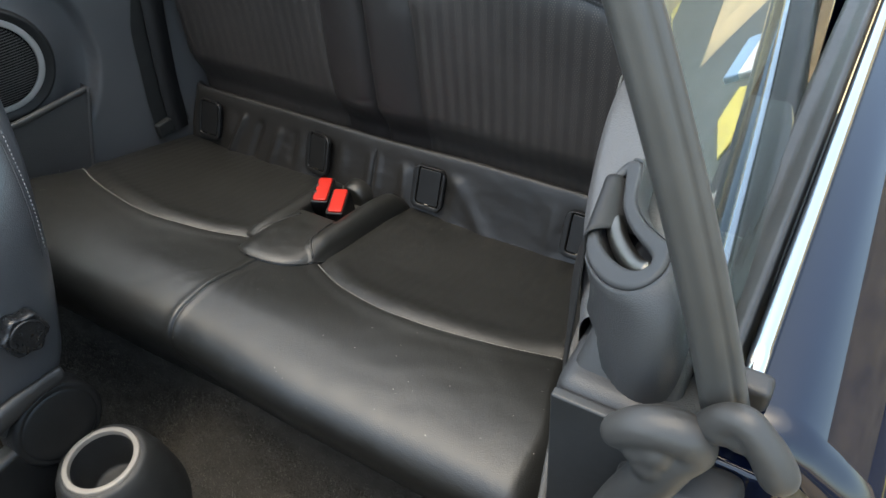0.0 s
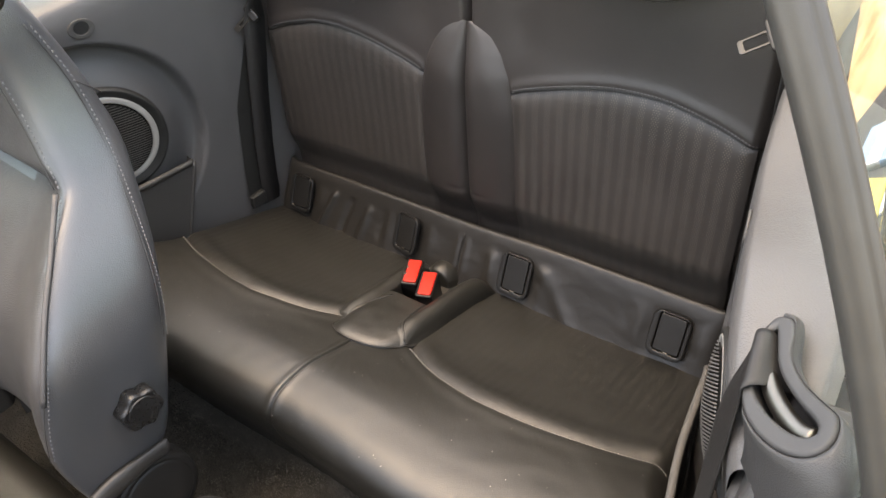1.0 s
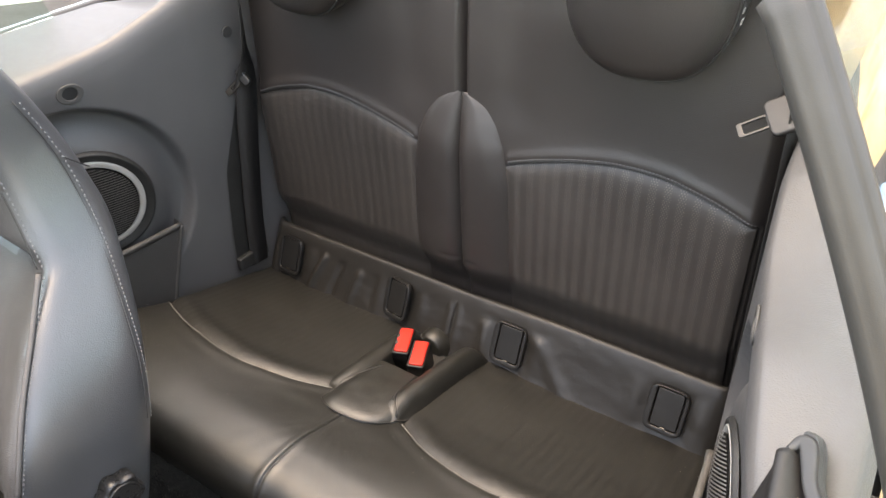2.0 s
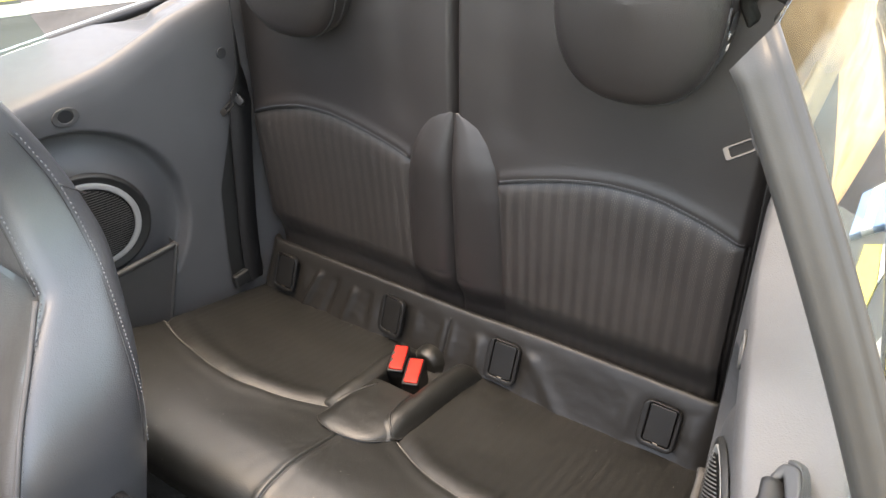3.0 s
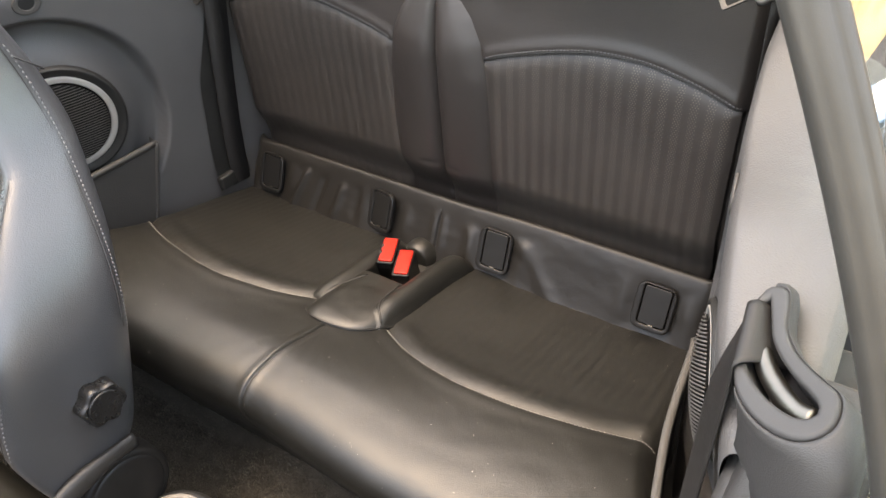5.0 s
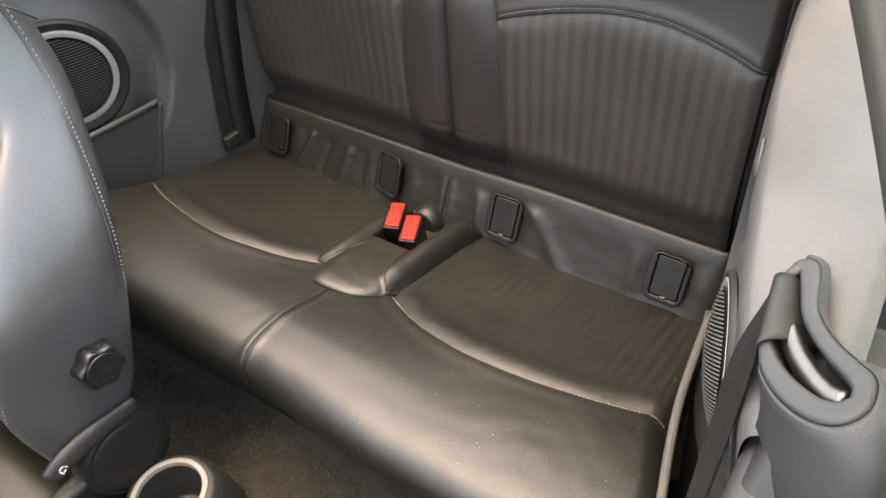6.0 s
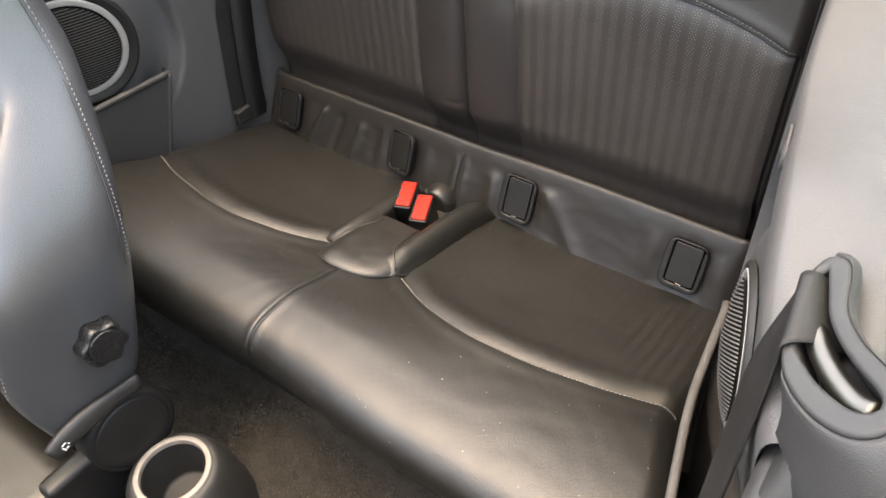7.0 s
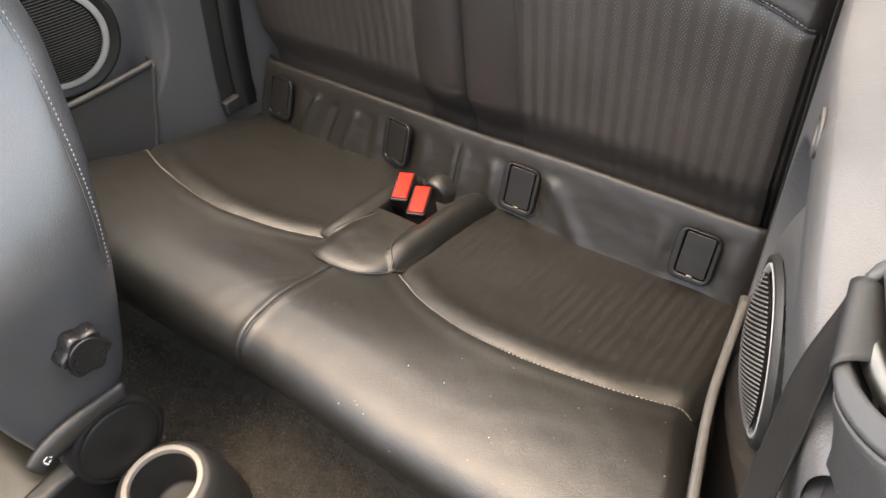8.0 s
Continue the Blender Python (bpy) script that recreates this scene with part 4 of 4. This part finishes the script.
part("anchor", box_bm(-0.513, -0.497, 0.745, 0.785, 0.368, 0.400, 0.005), PLASTIC_MATT, fb, "black anchor cover")
tf = plane_at((-0.500, 0.832, 0.765), (0.3, -0.8, 0.4), (0.5, 0.2, 0.6))
part("tongue", slab(round_rect(0.013, 0.036, 0.003), tf, 0.003, 0.001, hole=[(a, b + 0.004) for a, b in round_rect(0.006, 0.018, 0.002)]), TONGUE_STEEL, fb, "steel tongue")
part("tongue_grip", slab(round_rect(0.036, 0.016, 0.006), tf @ Matrix.Translation((0, 0.030, -0.004)), 0.010, 0.003), PLASTIC_DARK, fb)
nb = thing("seat_belt", (0.49, 0.84, 0.8), "black rear seat belt with a grey tongue and steel loop", "seat belt")
part("webbing", ribbon([(0.500, 0.87, 1.12), (0.505, 0.862, 1.0), (0.512, 0.85, 0.90), (0.516, 0.845, 0.70), (0.52, 0.84, 0.45)], 0.044, [(0.3, 1, 0)] * 5), WEBBING, nb)
part("leather_loop", sweep(spline([(0.440, 0.90, 1.045), (0.432, 0.885, 1.075), (0.450, 0.878, 1.092), (0.474, 0.882, 1.086), (0.480, 0.90, 1.066), (0.462, 0.905, 1.05)], 40), [(-0.009, -0.0025), (-0.009, 0.0025), (0.009, 0.0025), (0.009, -0.0025)], up=(0.3, -0.6, 0.5)), LEATHER, nb, "stitched leather belt loop")
tn = plane_at((0.462, 0.832, 0.908), (-0.1, -0.75, 0.65), (-0.75, -0.25, -0.45))
part("tongue", slab(round_rect(0.019, 0.040, 0.004), tn @ Matrix.Translation((0, -0.005, 0)), 0.0026, 0.0008, hole=[(a, b - 0.001) for a, b in round_rect(0.0125, 0.028, 0.002)]), TONGUE_STEEL, nb, "steel tongue loop")
part("tongue_grip", slab(round_rect(0.046, 0.034, 0.008), tn @ Matrix.Translation((0, -0.038, -0.003)), 0.010, 0.003), TONGUE, nb, "beige-grey plastic grip")

# ---- front seat ----
REAR = spline([(0.38, 0.185), (0.42, 0.215), (0.46, 0.245), (0.57, 0.287), (0.65, 0.307), (0.74, 0.322), (0.866, 0.328), (0.93, 0.320), (0.99, 0.305), (1.05, 0.283), (1.12, 0.25), (1.18, 0.21)], 80)
FRONT = spline([(0.38, 0.085), (0.42, 0.052), (0.50, 0.030), (0.56, 0.030), (0.645, 0.050), (0.715, 0.086), (0.79, 0.135), (0.84, 0.178), (0.875, 0.205), (0.95, 0.208), (1.01, 0.203), (1.1, 0.19), (1.18, 0.17)], 80)
seat = thing("front_seat", (-0.31, 0.1, 0.15), "front seat in black leather lightened for sky sheen, seen from behind its backrest", "car seat")
XI, XO = -0.088, -0.545


def seat_ring(z, k, n=96):
    yr, yf = float(np.interp(z, REAR[:, 0], REAR[:, 1])), float(np.interp(z, FRONT[:, 0], FRONT[:, 1]))
    top = ease(1.02, 1.18, z)
    xi, xo = XI - 0.05 * top ** 2, XO + 0.05 * top ** 2
    low = ease(0.45, 0.38, z) * 0.012
    xi, xo = xi - low, xo + low
    t = 2 * math.pi * k / n
    c, s = math.cos(t), math.sin(t)
    ex = 2 / 6.5
    x = (xi + xo) / 2 + (xi - xo) / 2 * math.copysign(abs(c) ** ex, c)
    y = (yr + yf) / 2 + (yr - yf) / 2 * math.copysign(abs(s) ** (2 / 4.0), s)
    q = (x - (xi + xo) / 2) / ((xi - xo) / 2)
    if s < 0:
        y += (0.075 * (1 - ease(0.84, 0.90, z)) + 0.01) * (1 - abs(q) ** 3)
    else:
        y += 0.012 * (1 - q * q)
    return Vector((x + 0.004 * bump(z, 0.8, 0.2) * (1 if x > -0.3 else -1), y, z))


zs = np.linspace(0.38, 1.18, 110)
sb = grid(lambda z, k: seat_ring(z, k), zs, range(96), flip=True, wrap=True)
sb[1].append(tuple((len(zs) - 1) * 96 + k for k in range(96)))
sb[1].append(tuple(range(96))[::-1])
def before_seam(f):
    c = sum((Vector(sb[0][k]) for k in f), Vector()) / len(f)
    mid = 0.5 * (float(np.interp(c.z, REAR[:, 0], REAR[:, 1])) + float(np.interp(c.z, FRONT[:, 0], FRONT[:, 1])))
    if len(f) == 4 and 0.40 < c.z < 1.1 and c.x < XI - 0.012 and c.y < mid:
        return True
    return len(f) == 4 and 0.62 < c.z < 0.868 and c.y < float(np.interp(c.z, ST_F[:, 0], ST_F[:, 1])) - 0.002


ST_F = spline([(0.40, 0.075), (0.50, 0.062), (0.567, 0.072), (0.628, 0.093), (0.73, 0.140), (0.80, 0.180), (0.868, 0.218)], 50)
back = part("backrest", (sb[0], [f for f in sb[1] if not before_seam(f)]), LEATHER_SEAT_LIT, seat)
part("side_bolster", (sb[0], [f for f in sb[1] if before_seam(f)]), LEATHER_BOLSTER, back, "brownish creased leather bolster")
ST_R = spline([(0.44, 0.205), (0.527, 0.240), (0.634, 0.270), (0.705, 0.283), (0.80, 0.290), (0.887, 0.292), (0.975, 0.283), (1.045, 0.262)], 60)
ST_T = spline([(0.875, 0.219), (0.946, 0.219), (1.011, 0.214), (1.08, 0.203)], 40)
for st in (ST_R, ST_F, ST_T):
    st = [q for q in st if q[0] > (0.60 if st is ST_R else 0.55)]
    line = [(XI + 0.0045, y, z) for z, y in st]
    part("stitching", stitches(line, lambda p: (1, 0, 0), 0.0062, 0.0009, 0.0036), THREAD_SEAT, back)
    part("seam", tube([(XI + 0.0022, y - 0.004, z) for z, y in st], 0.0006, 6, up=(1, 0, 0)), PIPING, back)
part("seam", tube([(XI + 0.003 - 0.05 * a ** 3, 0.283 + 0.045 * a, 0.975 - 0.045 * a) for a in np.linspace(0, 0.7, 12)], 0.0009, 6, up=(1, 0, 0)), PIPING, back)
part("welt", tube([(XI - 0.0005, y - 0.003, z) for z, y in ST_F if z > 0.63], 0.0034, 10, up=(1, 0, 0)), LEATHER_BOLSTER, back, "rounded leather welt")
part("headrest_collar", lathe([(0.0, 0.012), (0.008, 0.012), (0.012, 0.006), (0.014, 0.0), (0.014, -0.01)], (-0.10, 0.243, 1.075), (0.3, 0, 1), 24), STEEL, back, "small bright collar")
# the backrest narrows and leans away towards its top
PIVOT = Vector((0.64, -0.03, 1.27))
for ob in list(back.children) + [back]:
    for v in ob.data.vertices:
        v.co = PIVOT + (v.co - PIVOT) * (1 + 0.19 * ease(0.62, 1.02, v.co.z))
# knob with finger lobes
verts, faces = [], []
kn = plane_at((XI, 0.186, 0.542), (1, -0.05, 0.05), (0, 0.3, 1))
for h, s in ((0.0, 0.86), (0.004, 1.0), (0.019, 0.98), (0.0245, 0.93), (0.026, 0.86), (0.0245, 0.78), (0.0235, 0.0)):
    for k in range(72):
        t = 2 * math.pi * k / 72
        r = 0.0295 * s * (1 + (0.085 * math.cos(6 * t) if s > 0.7 else 0))
        verts.append(kn @ Vector((r * math.cos(t), r * math.sin(t), h)))
for i in range(6):
    faces += [(i * 72 + k, i * 72 + (k + 1) % 72, (i + 1) * 72 + (k + 1) % 72, (i + 1) * 72 + k) for k in range(72)]
knob = part("backrest_knob", (verts, faces), PLASTIC_DARK, seat, "glossy black lobed adjuster knob")
part("knob_cap", lathe([(0.0, 0.0265), (0.0195, 0.0268), (0.0215, 0.0275), (0.0228, 0.0262), (0.0232, 0.022)], kn.translation, kn.col[2].to_3d(), 40), PLASTIC_DARK, knob)
part("hinge_cover", lathe([(0.0, 0.013), (0.030, 0.0125), (0.050, 0.0105), (0.0535, 0.0085), (0.0545, 0.0070), (0.0565, 0.0085), (0.0610, 0.0075), (0.0645, 0.003), (0.0655, -0.03)], (-0.082, 0.158, 0.372), (1, -0.05, 0.1), 64), PLASTIC_SATIN, seat, "round black hinge cover")
lev = [(-0.080, 0.066, 0.436), (-0.077, 0.100, 0.449), (-0.075, 0.15, 0.452), (-0.077, 0.199, 0.443)]
lever = part("recline_lever", sweep(spline(lev, 24), [(0.0145, -0.007), (0.0155, -0.001), (0.0135, 0.003), (0.006, 0.0055), (-0.006, 0.0055), (-0.0135, 0.003), (-0.0155, -0.001), (-0.0145, -0.007)], up=(1, 0, 0.2), scales=[0.72 + 0.28 * math.sin(math.pi * min(1.0, a * 1.25 + 0.12)) for a in np.linspace(0, 1, 24)]), LEVER, seat, "grey plastic recline lever")
lf = plane_at((-0.0775, 0.084, 0.4435), (0.97, -0.1, 0.2), (0, 1, 0.4))
for dx, dy, w, h in ((0, 0.004, 0.006, 0.002), (-0.003, 0.0, 0.002, 0.008), (0.002, -0.005, 0.007, 0.002), (0.004, -0.001, 0.002, 0.004)):
    part("print_mark", slab(round_rect(w, h, 0.0008), lf @ Matrix.Translation((dx, dy, 0.0045)), 0.0004, 0), WHITE_MARK, lever)
part("seat_cushion", box_bm(-0.54, -0.096, -0.45, 0.10, 0.20, 0.335, 0.05, 5), LEATHER, seat)
part("side_bracket", box_bm(-0.112, -0.080, 0.03, 0.13, 0.26, 0.385, 0.01), PLASTIC_SATIN, seat)

# ---- console with the cup holder ----
con = thing("centre_console", (-0.015, 0.10, 0.18), "black centre console end with a silver-ringed cup holder", "console")
CUP = (-0.010, 0.156, 0.0)
pod = part("pod", lathe([(0.048, 0.331), (0.057, 0.332), (0.063, 0.328), (0.070, 0.315), (0.080, 0.28), (0.087, 0.23), (0.091, 0.16)], CUP, n=64), PLASTIC_MATT, con)
part("cup_ring", lathe([(0.0450, 0.328), (0.0455, 0.3352), (0.0468, 0.3366), (0.0520, 0.3366), (0.0538, 0.3350), (0.0545, 0.331)], CUP, n=64), SILVER_SHADED, pod, "silver ring")
part("cup_bowl", lathe([(0.0458, 0.333), (0.044, 0.30), (0.041, 0.262), (0.036, 0.256), (0.0, 0.256)], CUP, n=48), PLASTIC_MATT, pod)
part("screw", lathe([(0.0, 0.260), (0.004, 0.2605), (0.0045, 0.258), (0.008, 0.2575), (0.0085, 0.256)], (-0.012, 0.156, 0), n=20), LEVER, pod)
part("body", box_bm(-0.085, 0.055, -0.75, 0.085, 0.15, 0.30, 0.03, 4), PLASTIC_MATT, con)

# ---- quarter window, body side ----
S0, S1 = Vector((0.739, 0.237, 0.862)), Vector((0.565, 0.291, 1.239))


def seal_line(t):
    """The bowed front edge of the raised glass, from the waist up."""
    return S0 + (S1 - S0) * t + Vector((0.068, -0.054, 0)) * t * (1 - t)


qw = thing("quarter_window", (0.73, 0.5, 0.86), "raised rear quarter window with a grey rubber front seal", "car window")
lean = (S1 - S0).normalized()
prof = spline([(-0.013, -0.006), (-0.0135, 0.001), (-0.010, 0.0065), (-0.005, 0.0080), (0.000, 0.0095), (0.0050, 0.0092), (0.0066, 0.0076), (0.0082, 0.0088), (0.0125, 0.0075), (0.0145, 0.002), (0.012, -0.006)], 26)
prof = [(a * 0.94, b) for a, b in prof]
seal = sweep([seal_line(t) for t in np.linspace(0, 1, 24)], prof, up=(0.4, -1, 0.1), scales=[1.0 - 0.12 * t for t in np.linspace(0, 1, 24)])
for k, (q, _) in enumerate(prof):
    seal[0][23 * len(prof) + k] = seal[0][23 * len(prof) + k] - lean * 0.012 * (0.0135 - q) / 0.027  # a slanting cut
part("front_seal", seal, RUBBER, qw, "grey ribbed rubber seal")


def glass_point(a, b, off):
    y = 0.244 + 0.64 * a
    t = b
    bow = t * (1 - t)
    x = (0.735 - 0.042 * a) + (S1.x - S0.x) * 0.96 * t + 0.066 * bow
    z = 0.848 + (0.368 + 0.05 * a - 0.12 * a * a) * t
    return Vector((x + off, y + 0.056 * t - 0.05 * bow * (1 - a), z + off * 0.3))


gl = grid(lambda a, b: glass_point(a, b, 0.0), np.linspace(0, 1, 14), np.linspace(0, 1, 10))
gl2 = grid(lambda a, b: glass_point(a, b, -0.004), np.linspace(0, 1, 14), np.linspace(0, 1, 10), flip=True)
off = len(gl[0])
edge = []
for i in range(13):
    for j in (0, 9):
        q = (i * 10 + j, (i + 1) * 10 + j, off + (i + 1) * 10 + j, off + i * 10 + j)
        edge.append(q)
for j in range(9):
    for i in (0, 13):
        edge.append((i * 10 + j, i * 10 + j + 1, off + i * 10 + j + 1, off + i * 10 + j))
bm = bmesh.new()
vs = [bm.verts.new(v) for v in gl[0] + gl2[0]]
for f in gl[1] + [tuple(i + off for i in f) for f in gl2[1]] + edge:
    bm.faces.new([vs[i] for i in f])
pane = part("pane", fix(bm), GLASS, qw, "greenish tinted glass")
pane.visible_shadow = False

body = thing("car_body", (0.8, 0.6, 0.2), "dark blue glossy car body side with chrome waist trim", "car")


def body_point(y, v):
    k = v * 39
    return Vector((np.interp(k, range(40), BODY[:, 0]) - 0.05 * max(0, y - 0.9) ** 2, y, np.interp(k, range(40), BODY[:, 1]) + 0.01 * (y - 0.25)))


BODY = spline([(0.751, 0.848), (0.762, 0.852), (0.774, 0.851), (0.784, 0.846), (0.793, 0.838), (0.805, 0.828), (0.830, 0.808), (0.862, 0.76), (0.885, 0.67), (0.893, 0.50), (0.888, 0.30), (0.865, 0.05), (0.845, -0.12)], 40)
part("quarter_panel", grid(body_point, np.linspace(0.262, 2.0, 50), np.linspace(0, 1, 60), flip=True), PAINT, body)
part("jamb", grid(lambda a, v: body_point(0.262 - 0.022 * math.sin(a * math.pi / 2), v) + Vector((-0.016 * (1 - math.cos(a * math.pi / 2)), 0, -0.016 * (1 - math.cos(a * math.pi / 2)) * (1 - v))), np.linspace(0, 1, 14), np.linspace(0, 1, 60)), PAINT, body)
trim = [(0.7465 - 0.05 * max(0, y - 0.9) ** 2, y, 0.860 + 0.01 * (y - 0.25)) for y in np.linspace(0.266, 1.5, 50)]
part("waist_trim", sweep(trim, ring_profile(0.0065, 14, 0.8)), CHROME, body, "polished chrome waist strip")
part("waist_rubber", sweep([(x - 0.015, y, z - 0.001) for x, y, z in trim], [(-0.022, -0.012), (-0.023, 0.0), (-0.018, 0.003), (-0.013, 0.001), (-0.008, 0.004), (-0.001, 0.012), (0.002, 0.013), (0.004, 0.010), (0.007, -0.01)]), RUBBER_BLACK, body)
part("trim_end", box_bm(0.738, 0.760, 0.252, 0.270, 0.848, 0.868, 0.005), LEVER, body)
FOOT_IN = spline([(0.689, 0.206, 0.846, 0.011), (0.700, 0.207, 0.856, 0.013), (0.713, 0.209, 0.861, 0.014), (0.726, 0.211, 0.860, 0.014), (0.732, 0.212, 0.850, 0.013), (0.724, 0.209, 0.838, 0.014),
                  (0.716, 0.206, 0.820, 0.016), (0.708, 0.203, 0.80, 0.017), (0.699, 0.201, 0.77, 0.018), (0.690, 0.20, 0.73, 0.018)], 44)
FOOT_OUT = spline([(0.736, 0.219, 0.866, 0.011), (0.743, 0.217, 0.880, 0.010), (0.752, 0.215, 0.886, 0.0095), (0.759, 0.213, 0.881, 0.010), (0.766, 0.212, 0.873, 0.011), (0.771, 0.211, 0.866, 0.0115), (0.775, 0.210, 0.860, 0.0115)], 26)
for foot in (FOOT_IN, FOOT_OUT):
    bm = bmesh.new()
    for x, y, z, r in list(foot) + ([(0.712, 0.206, 0.846, 0.014), (0.704, 0.206, 0.842, 0.013), (0.711, 0.205, 0.835, 0.014)] if foot is FOOT_IN else [(0.741, 0.217, 0.872, 0.011), (0.752, 0.216, 0.874, 0.011)]):
        bmesh.ops.create_icosphere(bm, subdivisions=2, radius=r, matrix=Matrix.Translation((x, y, z)))
    ob = part("seal_foot", bm, RUBBER_FOOT, body, "grey moulded rubber corner")
    mod = ob.modifiers.new("blend", "REMESH")
    mod.mode, mod.voxel_size, mod.use_smooth_shade = "VOXEL", 0.0016, True
    mod = ob.modifiers.new("soften", "SMOOTH")
    mod.factor, mod.iterations = 0.5, 12
part("jamb_panel", box_bm(0.70, 0.785, 0.243, 0.262, -0.05, 0.80, 0.006), PAINT, body)
part("post_lining", box_bm(0.69, 0.765, 0.205, 0.245, -0.05, 0.80, 0.01), RUBBER_BLACK, body)
# the other side
fside = [(-0.775 + 0.03 * max(0, y - 0.5), y, 0.905 + 0.02 * (y - 0.25)) for y in np.linspace(-0.8, 1.6, 60)]
part("waist_rubber", sweep(fside, [(-0.010, -0.012), (-0.010, 0.006), (0.006, 0.006), (0.008, -0.012)]), RUBBER_BLACK, body)
part("waist_trim", sweep([(x - 0.022, y, z - 0.002) for x, y, z in fside], ring_profile(0.0085, 14, 0.8)), CHROME, body, "polished chrome waist strip")
part("quarter_panel", grid(lambda y, v: Vector((-body_point(0.5, v).x - 0.045 + 0.03 * max(0, y - 0.5), y, body_point(0.25, v).z + 0.03)), np.linspace(-0.8, 2.0, 50), np.linspace(0, 1, 40)), PAINT, body)
part("rear_deck", box_bm(-0.70, 0.70, 0.985, 1.9, 0.60, 0.905, 0.04, 4), PAINT, body)
part("floor_pan", box_bm(-0.78, 0.78, -0.9, 1.9, -0.14, 0.09, 0.02), PLASTIC_MATT, body)
roof = thing("folded_roof", (-0.70, 1.0, 0.88), "roof cover panel with a polished latch arm and a brown block for shade", "car roof")
part("cover_panel", box_bm(-0.790, -0.575, 0.790, 1.05, 0.850, 0.884, 0.012, 3), PANEL, roof, "grey roof cover panel")
# brown block added where shaded asphalt shows beyond the waist rubber
part("fabric", box_bm(-0.800, -0.600, 0.93, 1.55, 0.880, 0.965, 0.030, 4), SHADE_BROWN, roof, "dark brown block standing in for shaded ground beyond")
arm = spline([(-0.640, 0.842, 0.906), (-0.646, 0.852, 0.921), (-0.668, 0.895, 0.934), (-0.700, 0.975, 0.952), (-0.730, 1.060, 0.968)], 30)
latch = part("latch_arm", sweep(arm, [(-0.006, -0.004), (-0.006, 0.004), (0.006, 0.004), (0.006, -0.004)]), CHROME, roof, "polished latch arm")
part("pivot", lathe([(0.0, 0.006), (0.006, 0.006), (0.008, 0.004), (0.008, -0.022)], (-0.640, 0.842, 0.906), n=20), PLASTIC_DARK, latch)
dw = thing("door_window", (-0.72, 0.2, 0.9), "raised greenish far door window", "car window")
bm = bmesh.new()
fw = [Vector(q) for q in ((-0.757, -0.60, 0.90), (-0.757, 0.663, 0.918), (-0.61, 0.490, 1.28), (-0.61, -0.35, 1.26))]
inner = [bm.verts.new(q) for q in fw]
outer = [bm.verts.new(q + Vector((-0.0037, 0, 0.0016))) for q in fw]
bm.faces.new(inner)
bm.faces.new(outer[::-1])
for k in range(4):
    bm.faces.new((inner[k], outer[k], outer[(k + 1) % 4], inner[(k + 1) % 4]))
far_pane = part("pane", fix(bm), GLASS, dw, smooth=False)
far_pane.visible_shadow = False

# ---- dust specks on the leather ----
rng = random.Random(7)
verts, faces = [], []
for k in range(240):
    x = CX + rng.uniform(-0.5, 0.52)
    i = rng.uniform(NOSE + 5, 218)
    c = cushion(x, i, 0.004 if at_profile(i)[0] < stitch_y(abs(x - CX)) else 0.001)
    r = rng.uniform(0.0003, 0.00065)
    o = len(verts)
    verts += [c + Vector(q) * r for q in ((1, 0, 0), (0, 1, 0), (-1, 0, 0), (0, -1, 0), (0, 0, 1.2))]
    faces += [(o, o + 1, o + 4), (o + 1, o + 2, o + 4), (o + 2, o + 3, o + 4), (o + 3, o, o + 4)]
tagged(part("dust_specks", (verts, faces), DUST), "pale dust specks lying on the leather", "dust", kind="stuff")

# ---- plain closing walls ahead of the camera's back ----
tagged(part("wall_bulkhead", box_bm(-0.74, 0.74, -1.25, -1.05, 0.09, 0.95, 0.04), PLASTIC_MATT), "black plastic dashboard bulkhead", "bulkhead", kind="structure")
# the near one is an unseen block, added to keep side light off the low parts
tagged(part("wall_door_near", box_bm(0.775, 0.84, -1.05, 0.05, 0.05, 0.86, 0.02), PANEL_DARK), "unseen dark grey block that shades the near side", "door lining", kind="structure")
tagged(part("wall_door_far", box_bm(-0.765, -0.70, -1.05, 0.19, 0.05, 0.90, 0.02), PANEL_DARK), "dark grey far door lining", "door lining", kind="structure")

# ---- the near front seat, folded forward under the camera ----
near = thing("front_seat", (0.32, -0.35, 0.1), "front seat in black leather lightened for sky sheen, folded forward", "car seat")
part("seat_cushion", box_bm(0.09, 0.55, -0.62, -0.06, 0.14, 0.40, 0.05, 5), LEATHER_SEAT_LIT, near)
bm = box_bm(0.10, 0.54, -0.08, 0.08, 0.0, 0.62, 0.05, 5)
bmesh.ops.transform(bm, matrix=Matrix.Translation((0, -0.17, 0.34)) @ Matrix.Rotation(radians(32), 4, "X"), verts=bm.verts)
part("backrest", bm, LEATHER_SEAT_LIT, near)
part("sill", box_bm(0.69, 0.83, -1.05, 0.24, -0.12, 0.20, 0.03), PAINT, body)

# ---- carpet pile ----
rng = np.random.default_rng(5)
n = 26000
px, py = rng.uniform(-0.50, 0.42, n), rng.uniform(0.03, 0.40, n)
base = np.array([(x, y, carpet_z(x, y)) for x, y in zip(px, py)])
ang, tilt, tall = rng.uniform(0, 2 * np.pi, n), rng.normal(0, 0.0022, (n, 2)), rng.uniform(0.003, 0.0065, n)
wide = np.stack([np.cos(ang), np.sin(ang), np.zeros(n)], 1) * 0.0007
tip = base + np.c_[tilt, tall]
verts = np.concatenate([base - wide, base + wide, tip], 0)
faces = np.stack([np.arange(n), np.arange(n) + n, np.arange(n) + 2 * n], 1)
pile = part("pile", (verts, faces), CARPET_FIBRE, bpy.data.objects["floor"], "short carpet pile", smooth=False)
tagged(pile, kind="stuff")
